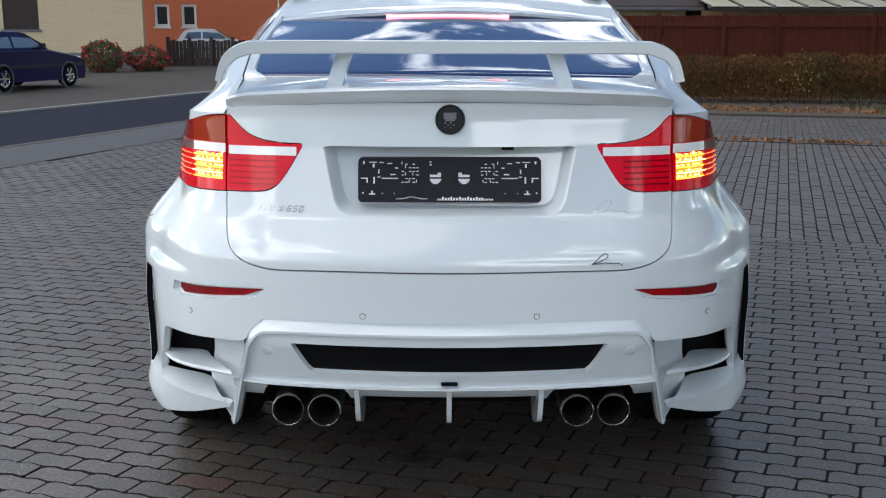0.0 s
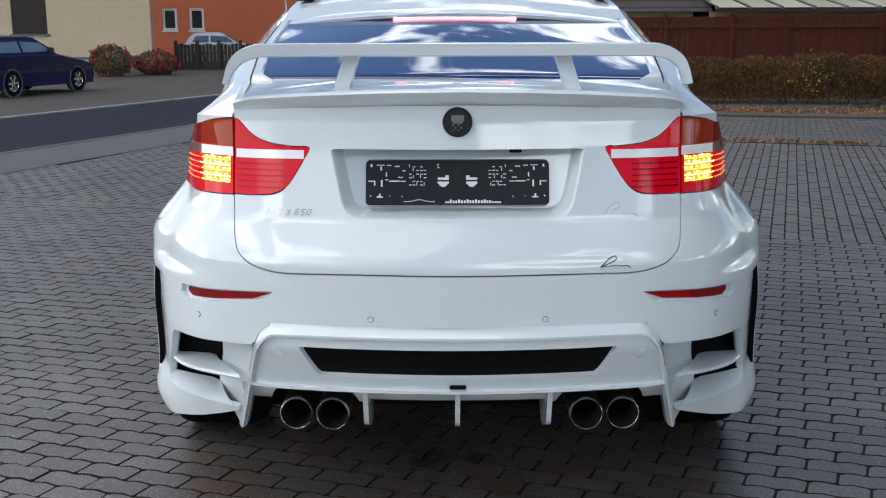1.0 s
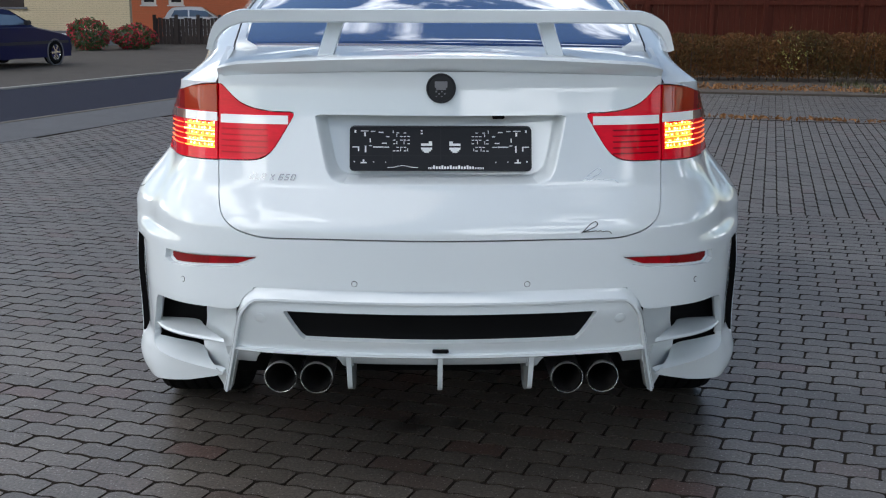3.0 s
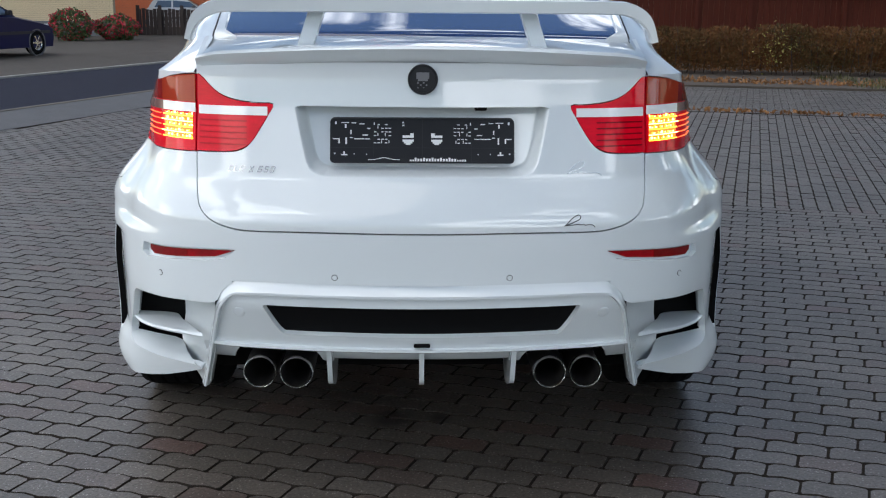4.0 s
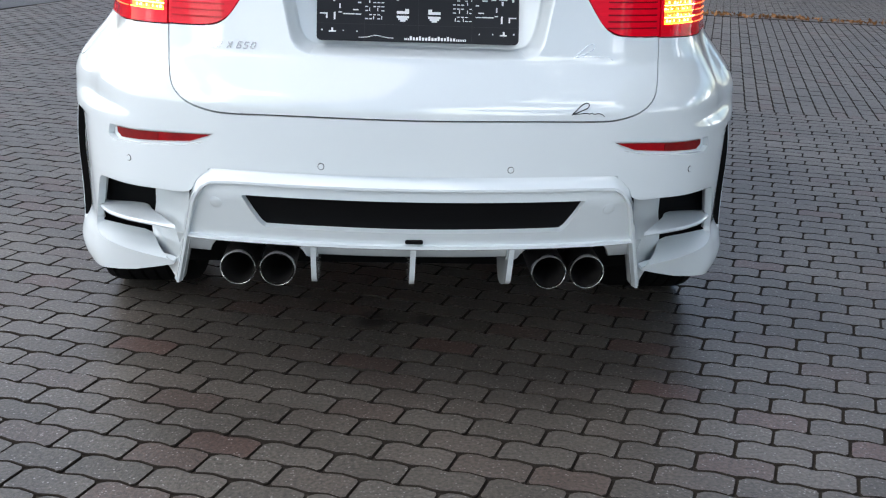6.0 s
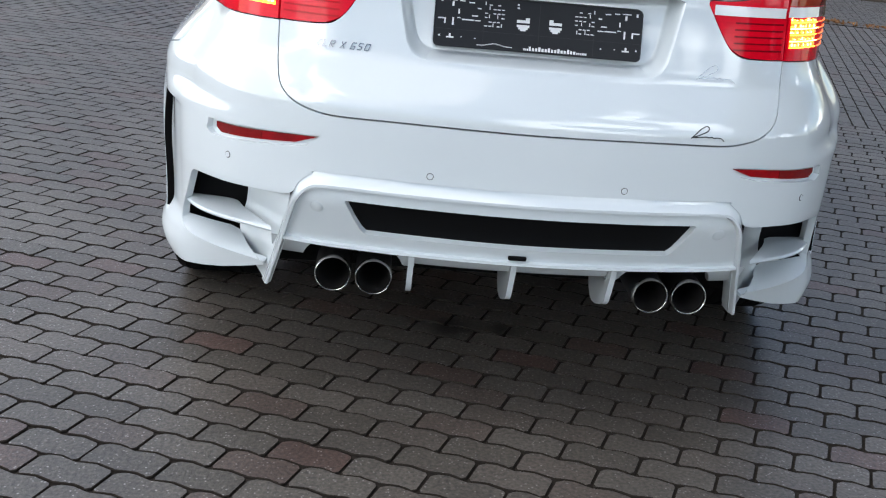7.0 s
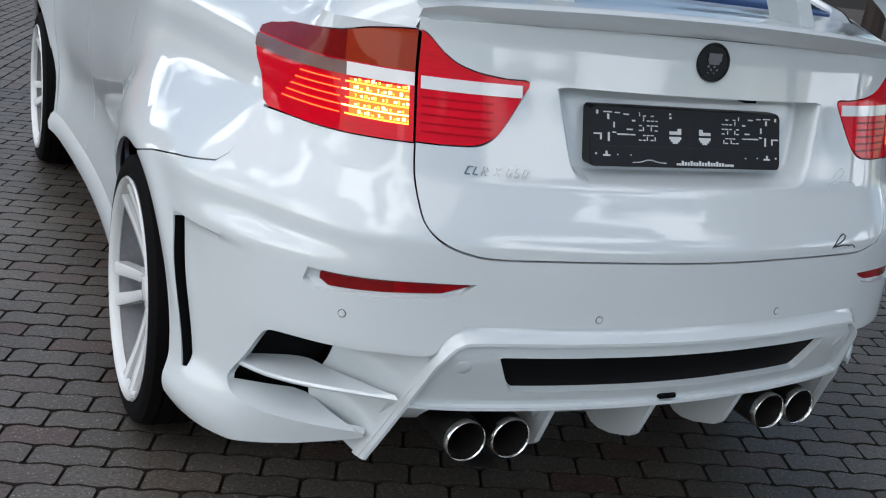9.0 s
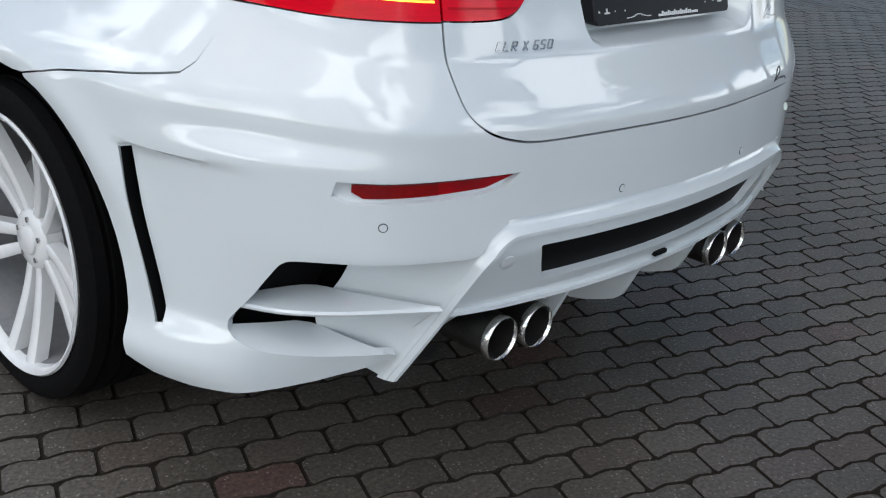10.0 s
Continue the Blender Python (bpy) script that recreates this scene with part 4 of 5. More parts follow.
# chrome model lettering as plain slanted strokes
def stroke(bm, pts, w, x0, z0, d=.0022, slant=.22):
    """A flat raised line through points given in the plane of the tailgate."""
    p = [(x0 + x + slant * z, z0 + z) for x, z in pts]
    for (xa, za), (xb, zb) in zip(p, p[1:]):
        L = math.hypot(xb - xa, zb - za) or 1e-6
        nx, nz = -(zb - za) / L * w / 2, (xb - xa) / L * w / 2
        q = [(xa + nx, za + nz), (xa - nx, za - nz), (xb - nx, zb - nz), (xb + nx, zb + nz)]
        lo = [bm.verts.new(Vector((x, tail_pt(abs(x), z).y + .0005, z))) for x, z in q]
        hi = [bm.verts.new(Vector((x, tail_pt(abs(x), z).y - d, z))) for x, z in q]
        bm.faces.new(hi)
        for i in range(4):
            j = (i + 1) % 4
            bm.faces.new((lo[i], lo[j], hi[j], hi[i]))
    bmesh.ops.recalc_face_normals(bm, faces=bm.faces[:])


GLYPHS = (((.012, .016), (.002, .016), (.001, .001), (.011, .001)), ((.0, .017), (.0, .001), (.010, .001)), ((0, .0), (0, .016), (.010, .016), (.010, .009), (.001, .008), (.011, .0)), None,
          ((0, .016), (.012, 0)), None, ((.011, .016), (.001, .016), (0, .001), (.010, .001), (.010, .008), (.001, .008)), ((.011, .016), (.001, .016), (.001, .009), (.010, .008), (.010, .001), (0, .001)), ((.001, .001), (.001, .016), (.011, .016), (.011, .001), (.001, .001)))
x = -.556
for gl in GLYPHS:
    if gl:
        b = bmesh.new()
        stroke(b, gl, .0023, x, .978, slant=.4)
        part("letter_shape", b, DARKCHROME, gate)
    x += .0172 if gl else .009
b = bmesh.new()
stroke(b, ((.0, 0), (.012, .016)), .0026, -.503 + .009, .978)
part("letter_shape", b, DARKCHROME, gate)


def signature(x0, z0, k, w, material, label):
    b = bmesh.new()
    loop = [(.0, .0), (.012, .012), (.028, .028), (.044, .036), (.053, .031), (.050, .022), (.034, .014), (.014, .006), (.006, .003), (.03, .004), (.05, .006), (.056, .003), (.066, .006), (.072, .002), (.084, .004), (.097, .002), (.108, -.006)]
    stroke(b, [tuple(p) for p in curve_pts([(a * k, c * k) for a, c in loop], 60)], w, x0, z0, .0015, .1)
    part("signature_mark", b, material, gate, label)


signature(.409, .976, 1.0, .0013, CHROME, "thin chrome signature line")
signature(.402, .838, .84, .0022, PLATE, "thin black signature line")

# ---- ground and surroundings ----
def flat(name, pts, z, material, thick=0.0, label="", category="", kind="structure"):
    bm = bmesh.new()
    f = bm.faces.new([bm.verts.new((x, y, z)) for x, y in pts])
    bm.normal_update()
    if f.normal.z < 0:
        bmesh.ops.reverse_faces(bm, faces=[f])
    if thick:
        ex = bmesh.ops.extrude_face_region(bm, geom=bm.faces[:])
        for v in ex["geom"]:
            if isinstance(v, bmesh.types.BMVert):
                v.co.z -= thick
        bmesh.ops.recalc_face_normals(bm, faces=bm.faces[:])
    ob = link(name, bm, material)
    return tagged(ob, label, category, kind=kind)


bm = bmesh.new()
bmesh.ops.create_grid(bm, x_segments=1, y_segments=1, size=2500)
for v in bm.verts:
    v.co.z = -.007
ground = link("ground", bm, JOINT)
tagged(ground, "sandy joint bed under grey block paving", "ground", kind="structure")

ROAD = Vector((.345, .939))
ACROSS = Vector((.939, -.345))


def road_pt(d, s):
    """A point d metres across (right of the line through the origin) and s metres along the street."""
    p = ACROSS * d + ROAD * s
    return (p.x, p.y)


def strip(d0, d1, s0=-60, s1=160):
    return [road_pt(d0, s0), road_pt(d1, s0), road_pt(d1, s1), road_pt(d0, s1)]


flat("footway_strip", strip(-8.68, -7.33), .004, FOOTWAY, label="grey asphalt footway strip beside the street", category="pavement")
flat("road", strip(-12.55, -8.78), -.004, ASPHALT, label="dark blue-grey asphalt street", category="road")
flat("kerb_near", strip(-8.78, -8.68), .012, CONCRETE, .1, "flat light concrete kerb of the street", "kerb")
flat("kerb_far", strip(-12.68, -12.55), .03, mat("pale_kerb", (.30, .29, .27), .8, vary=.4, scale=4), .1, "light concrete kerb on the far side", "kerb")
flat("pavement_far", strip(-30, -12.66), .028, FARPAVE, .05, "worn grey pavement on the far side", "pavement")

flat("pavement_rear", [(-10.7, -8.0), (10, -8.0), (10, 13.0), (13, 10.5), (40, -6.1), (40, -60), (-29.8, -60)], 0.0, FARPAVE, label="worn grey paving of the rest of the yard", category="pavement")

# hedge bed on the other side
flat("kerb_bed", [(2.0, 16.28), (8.7, 14.60), (8.7, 14.75), (2.02, 16.43)], .035, mat("earthy_kerb", (.080, .066, .052), .9, vary=.7, scale=3, tint=(.045, .033, .024), bump=.4, bscale=60), .06, "low kerb covered with earth along the planting bed", "kerb")
flat("planting_bed", [(2.0, 16.43), (8.7, 14.75), (9.4, 13.6), (13, 10.6), (40, -6), (40, 30), (2, 30)], .033, SOIL, .1, "brown soil bed under the hedge", "soil")


def leaves(name, centres, size, material, parent=None, seed=1, label="", rise=1.0):
    """Many small bent leaf blades, one at each centre."""
    rng = np.random.default_rng(seed)
    n = len(centres)
    ax = rng.normal(size=(n, 3)) * (1, 1, rise)
    ax /= np.linalg.norm(ax, axis=1)[:, None]
    bx = np.cross(ax, rng.normal(size=(n, 3)))
    bx /= np.linalg.norm(bx, axis=1)[:, None]
    s = size * rng.uniform(.6, 1.4, (n, 1))
    c = np.asarray(centres)
    v = np.stack([c - ax * s, c - bx * s * .45, c + ax * s, c + bx * s * .45], 1).reshape(-1, 3)
    f = np.arange(4 * n).reshape(-1, 4)
    me = bpy.data.meshes.new(name)
    me.from_pydata(v.tolist(), [], f.tolist())
    me.materials.append(material)
    ob = new(name, me)
    ob["kind"] = "stuff"
    if parent:
        ob.parent = parent
    if label:
        tagged(ob, label)
    return ob


def stems(name, feet, tops, r, material, parent=None):
    bm = bmesh.new()
    for a, b in zip(feet, tops):
        a, b = Vector(a), Vector(b)
        d = (b - a).normalized()
        m = Matrix.Translation(a) @ d.to_track_quat("Z", "Y").to_matrix().to_4x4()
        L = (b - a).length
        lathe(bm, [(r, 0), (r * .8, L * .5), (r * .35, L)], m, 5)
    ob = link(name, bm, material, parent)
    ob["kind"] = "stuff"
    return ob


rng = np.random.default_rng(4)


def hedge_centres(n, p0, p1, depth, h, seed):
    g = np.random.default_rng(seed)
    out = []
    d = np.array(p1) - np.array(p0)
    L = np.hypot(*d)
    d = d / L
    nrm = np.array((-d[1], d[0]))
    while len(out) < n:
        s, w, z = g.uniform(0, L), g.uniform(0, depth), g.uniform(.05, 1.25) * h
        top = h * (.88 + .13 * noise.noise((s * .55, 3, 1)) + .16 * noise.noise((s * 2.2, 7, 2)) + .10 * noise.noise((s * 6, 1, 2)))
        front = .16 + .22 * noise.noise((s * 1.3, z * 2, 5)) + .12 * noise.noise((s * 5, z * 5, 3))
        if z > top or w < front * (1 if z < top * .8 else 1.3) or g.uniform() > 1.15 - .5 * (w / depth):
            continue
        q = np.array(p0) + d * s + nrm * w
        out.append((q[0], q[1], z + .06))
    return out


hedge = thing("hedge", "dense autumn-brown and dark green clipped hedge", "hedge")
leaves("foliage", hedge_centres(85000, (3.2, 18.35), (16.0, 16.3), 1.5, 1.02, 2), .025, LEAF, hedge, 1, rise=2.6)
leaves("yellow_foliage", [(7.1 + rng.normal() * .22, 18.0 + rng.normal() * .1, .60 + rng.normal() * .2) for _ in range(170)], .026, mat("yellow_leaf", (.30, .28, .06), .6, vary=.6, scale=5), hedge, 5)
f0 = [(3.3 + i * .16, 18.9 - i * .16 * .16 + rng.uniform(-.3, .3), .03) for i in range(78)]
stems("twig_tangle", f0, [(a + rng.uniform(-.15, .15), b + rng.uniform(-.15, .15), rng.uniform(.7, 1.0)) for a, b, c in f0], .012, DARKWOOD, hedge)

# tall board fence behind the hedge
fence = thing("board_fence", "tall red-brown board fence with dark posts", "fence")
FX0, FX1 = 3.0, 16.0


def fence_y(x):
    return 21.6 - .13 * (x - 3)


x = FX0
k = 0
while x < FX1:
    y = fence_y(x)
    part("board", boxes(((x, y, .08), (x + .118, y + .022, 1.76 + .006 * math.sin(k * 2.3))), bevel=.003), WOOD, fence)
    x += .1195
    k += 1
for x in (3.2, 4.9, 6.32, 7.48, 9.5, 11.6, 13.7):
    part("post", boxes(((x - .05, fence_y(x) - .06, .0), (x + .05, fence_y(x) - .002, 1.80)), bevel=.006), WOOD, fence)
for z in (.35, 1.52):
    bm = bmesh.new()
    p = [(FX0, fence_y(FX0) - .035), (FX1, fence_y(FX1) - .035), (FX1, fence_y(FX1) - .001), (FX0, fence_y(FX0) - .001)]
    v = [bm.verts.new((a, b, c)) for c in (z, z + .09) for a, b in p]
    for f in ((0, 1, 5, 4), (4, 5, 6, 7), (3, 2, 1, 0), (1, 2, 6, 5), (0, 4, 7, 3), (2, 3, 7, 6)):
        bm.faces.new([v[i] for i in f])
    part("rail", bm, WOOD, fence)


# houses
def cut(a, b, lo, hi, holes):
    """What is left of a brick's face once the openings are taken out of it."""
    rects = [(a, b, lo, hi)]
    for h0, h1, h2, h3 in holes:
        rest = []
        for a, b, lo, hi in rects:
            if b <= h0 or a >= h1 or hi <= h2 or lo >= h3:
                rest.append((a, b, lo, hi))
            else:
                m0, m1 = max(a, h0), min(b, h1)
                rest += [(a, h0, lo, hi), (h1, b, lo, hi), (m0, m1, lo, h2), (m0, m1, h3, hi)]
        rects = rest
    return [r for r in rects if r[1] - r[0] > .02 and r[3] - r[2] > .012]


def brick_wall(parent, x0, x1, y, z0, z1, holes, bl, bh, material, seed=1, joint=.010, mortar=None):
    """A mortar wall with proud bricks, in courses, clear of the openings (x0, x1, z0, z1)."""
    bm = bmesh.new()
    xs = sorted({x0, x1, *[h[0] for h in holes], *[h[1] for h in holes]})
    zs = sorted({z0, z1, *[h[2] for h in holes], *[h[3] for h in holes]})
    for xa, xb in zip(xs, xs[1:]):
        for za, zb in zip(zs, zs[1:]):
            cx, cz = (xa + xb) / 2, (za + zb) / 2
            if not any(h[0] < cx < h[1] and h[2] < cz < h[3] for h in holes):
                box(bm, (xa, y, za), (xb, y + .3, zb))
    wall = part("wall", bm, mortar or MORTAR, parent)
    V, F = [], []
    row, z = 0, z0 + .01
    g = random.Random(seed)
    while z + bh < z1:
        x = x0 - (bl / 2 if row % 2 else 0)
        while x < x1:
            a, b = max(x, x0), min(x + bl - joint, x1)
            for a, b, lo, hi in cut(a, b, z, z + bh - joint, holes):
                d = y - .010 - g.uniform(0, .004)
                n = len(V)
                e = .004
                V += [(a, y, lo), (b, y, lo), (b, y, hi), (a, y, hi), (a + e, d, lo + e), (b - e, d, lo + e), (b - e, d, hi - e), (a + e, d, hi - e)]
                F += [(n + 4, n + 5, n + 6, n + 7), (n, n + 1, n + 5, n + 4), (n + 1, n + 2, n + 6, n + 5), (n + 2, n + 3, n + 7, n + 6), (n + 3, n, n + 4, n + 7)]
            x += bl
        z += bh
        row += 1
    me = bpy.data.meshes.new("brickwork")
    me.from_pydata(V, [], F)
    me.materials.append(material)
    ob = new("brickwork", me)
    ob.parent = parent
    ob["kind"] = "stuff"
    return wall


def window(parent, x0, x1, z0, z1, y, frame_w=.07, shutter=0.0, pane=None):
    w = part("window", boxes(((x0, y + .06, z0), (x0 + frame_w, y + .13, z1)), ((x1 - frame_w, y + .06, z0), (x1, y + .13, z1)), ((x0 + frame_w, y + .06, z0), (x1 - frame_w, y + .13, z0 + frame_w)),
                              ((x0 + frame_w, y + .06, z1 - frame_w), (x1 - frame_w, y + .13, z1)), bevel=.006), WHITE, parent, "white framed window")
    part("pane", boxes(((x0 + frame_w, y + .09, z0 + frame_w), (x1 - frame_w, y + .10, z1 - frame_w))), pane or WINDOW, w)
    part("sill", boxes(((x0 - .05, y - .06, z0 - .07), (x1 + .05, y + .06, z0)), bevel=.008), WHITE, w)
    return w


beige = thing("beige_house", "beige brick house with a dark shuttered window", "house")
BY = 36.5
brick_wall(beige, -21, -10.80, BY, 0, 5.6, [(-15.87, -14.58, 1.38, 3.12)], .24, .066, BEIGE, 2, joint=.008)
part("plinth", boxes(((-21, BY - .03, 0), (-10.79, BY - .012, .55)), bevel=.01), GREYTRIM, beige)
w = part("window", boxes(((-15.87, BY + .05, 1.38), (-14.58, BY + .12, 2.88)), bevel=.01), DARKWOOD, beige, "dark brown shuttered window")
for k in range(26):
    part("slat", boxes(((-15.83, BY + .035, 1.41 + k * .055), (-14.62, BY + .052, 1.41 + k * .055 + .048)), bevel=.004), DARKWOOD, w)
part("shutter_box", boxes(((-15.87, BY + .02, 2.88), (-14.58, BY + .12, 3.12)), bevel=.01), WHITE, w)
part("sill", boxes(((-15.95, BY - .07, 1.30), (-14.48, BY + .05, 1.38)), bevel=.01), GREYTRIM, w)
part("side_wall", loft([[(-10.81, BY + .3, 0), (-10.81, BY + .3, 5.6)], [(-14.2, BY + 9, 0), (-14.2, BY + 9, 5.6)]]), BEIGE, beige)
part("roof", loft([[(-21.4, BY - .5, 5.45), (-10.4, BY - .5, 5.45)], [(-21.4, BY + 4.5, 8.8), (-12.2, BY + 4.5, 8.8)], [(-21.4, BY + 9.5, 5.45), (-14.2, BY + 9.5, 5.45)]]), ROOFTILE, beige)

red = thing("red_house", "red brick house with small white windows", "house")
RY = 48.0
wins = [(-13.39, -12.68, 1.48, 2.52), (-12.12, -11.41, 1.48, 2.52), (-13.39, -12.68, 4.1, 5.1), (-12.12, -11.41, 4.1, 5.1)]
brick_wall(red, -14.5, -6.2, RY, 0, 6.4, wins, .25, .083, REDBRICK, 5, joint=.008, mortar=MORTAR_RED)
for h in wins:
    window(red, *h, RY, .12)
part("end_wall", boxes(((-6.5, RY + .3, 0), (-6.2, RY + 8, 6.4))), REDBRICK, red)
part("roof", loft([[(-15, RY - .5, 6.1), (-5.8, RY - .5, 6.1)], [(-15, RY + 4, 9.6), (-5.8, RY + 4, 9.6)], [(-15, RY + 8.5, 6.1), (-5.8, RY + 8.5, 6.1)]]), ROOFTILE, red)
pole = thing("lamp_pole", "thin light grey metal pole", "pole")
part("shaft", lathe(bmesh.new(), [(.045, 0), (.04, 3), (.035, 6.5), (.001, 6.52)], pose(-6.95, 44, 0), 12), CHROME, pole)

# house front with bright windows in the middle distance
mid = thing("shop_house", "low house with a row of white framed windows", "house")
MY = 46.0
brick_wall(mid, -5.6, 3.0, MY, 0, 6.5, [(-4.2 + i * 1.15, -3.3 + i * 1.15, 2.3, 3.9) for i in range(5)], .25, .083, REDBRICK, 9, mortar=MORTAR_RED)
for i in range(5):
    window(mid, -4.2 + i * 1.15, -3.3 + i * 1.15, 2.3, 3.9, MY, .14)
part("roof", loft([[(-6.0, MY - .4, 6.3), (3.3, MY - .4, 6.3)], [(-6.0, MY + 4, 9.5), (3.3, MY + 4, 9.5)]]), ROOFTILE, mid)

leanto = thing("lean_to_roof", "dark sloping roof verge beside the red house", "roof")
part("slope", quads([(-7.45, RY - .5, 3.95), (-5.9, RY - .5, 2.55), (-3.2, RY - .5, 2.55), (-3.2, RY + 2, 3.95)]), ROOFTILE, leanto)
part("verge", quads([(-7.55, RY - .52, 3.95), (-5.98, RY - .52, 2.52), (-5.80, RY - .52, 2.52), (-7.30, RY - .52, 3.95)]), DARKWOOD, leanto)
part("wall", boxes(((-6.15, RY - .4, 0), (-3.2, RY - .2, 2.5))), DARKWOOD, leanto)

# low dark-roofed outbuilding and the house with the glazed porch, behind the fence
shed = thing("tiled_outbuilding", "low building with a large dark tiled roof", "house")
part("wall", boxes(((1.2, 30.6, 0), (7.6, 35, 2.12))), BEIGE, shed)
rf = part("roof", loft([[(1.0, 29.9, 2.12), (8.0, 29.9, 2.12)], [(1.0, 34, 5.4), (8.0, 34, 5.4)]]), ROOFTILE, shed)
for r in range(16):
    t = r / 16
    y, z = 29.9 + 4.1 * t, 2.12 + 3.28 * t
    part("tile_course", quads([(1.0, y - .02, z + .03), (8.0, y - .02, z + .03), (8.0, y + .27, z + .225), (1.0, y + .27, z + .225)], [(1.0, y - .02, z - .02), (8.0, y - .02, z - .02), (8.0, y - .02, z + .03), (1.0, y - .02, z + .03)]), ROOFTILE, rf)
part("gutter", boxes(((1.0, 29.75, 2.0), (8.0, 29.9, 2.1)), bevel=.03), GREYTRIM, shed)

porch = thing("porch_house", "timber clad house with balcony and glazed porch roof", "house")
PY = 28.5
part("wall", boxes(((7.9, PY + 2.5, 0), (24, PY + 2.8, 6.5))), DARKWOOD, porch)
part("corner_wall", boxes(((7.85, PY + 2.42, 2.35), (8.45, PY + 2.5, 6))), mat("ochre_render", (.55, .30, .10), .8, vary=.3), porch)
for i in range(10):
    x = 7.82 + i * .94
    part("roof_panel", quads([(x + .04, PY, 2.10), (x + .90, PY, 2.10), (x + .90, PY + 2.4, 2.44), (x + .04, PY + 2.4, 2.44)]), mat("frosted_panel", (.60, .57, .44), .35, vary=.2, scale=2) if i == 0 else bpy.data.materials["frosted_panel"], porch)
    part("rafter", boxes(((x - .04, PY - .02, 2.06), (x + .04, PY + .08, 2.14))), GREYTRIM, porch)
    part("rafter", quads([(x - .035, PY, 2.14), (x + .035, PY, 2.14), (x + .035, PY + 2.4, 2.48), (x - .035, PY + 2.4, 2.48)]), GREYTRIM, porch)
part("return_wall", boxes(((7.3, PY + 2.85, 0), (8.6, PY + 3.1, 6.5))), DARKWOOD, porch)
part("gutter", boxes(((7.75, PY - .12, 1.96), (17.0, PY - .02, 2.06)), bevel=.03), DARKWOOD, porch)
part("shade_wall", boxes(((7.9, PY + 1.2, 0), (17.0, PY + 1.3, 2.0))), mat("ochre_wall", (.30, .19, .10), .85, vary=.4, scale=2), porch)
for i in range(40):
    x = 8.5 + i * .21
    light = (i // 4) % 3 == 2
    part("balcony_slat", boxes(((x, PY + 2.3, 2.50), (x + .13, PY + 2.34, 3.9)), bevel=.004), WHITE if light else DARKWOOD, porch)

# dark slat fence and parked white car by the red house
dfence = thing("slat_fence", "low black-brown timber fence with posts", "fence")
for i in range(24):
    x = -10.3 + i * .14
    part("board", boxes(((x, 38.0, .03), (x + .125, 38.03, .98 + .03 * math.sin(i * 1.7))), bevel=.004), DARKWOOD, dfence)
for i in range(5):
    part("post", boxes(((-10.35 + i * .82, 37.9, 0), (-10.23 + i * .82, 37.99, 1.12)), bevel=.006), DARKWOOD, dfence)


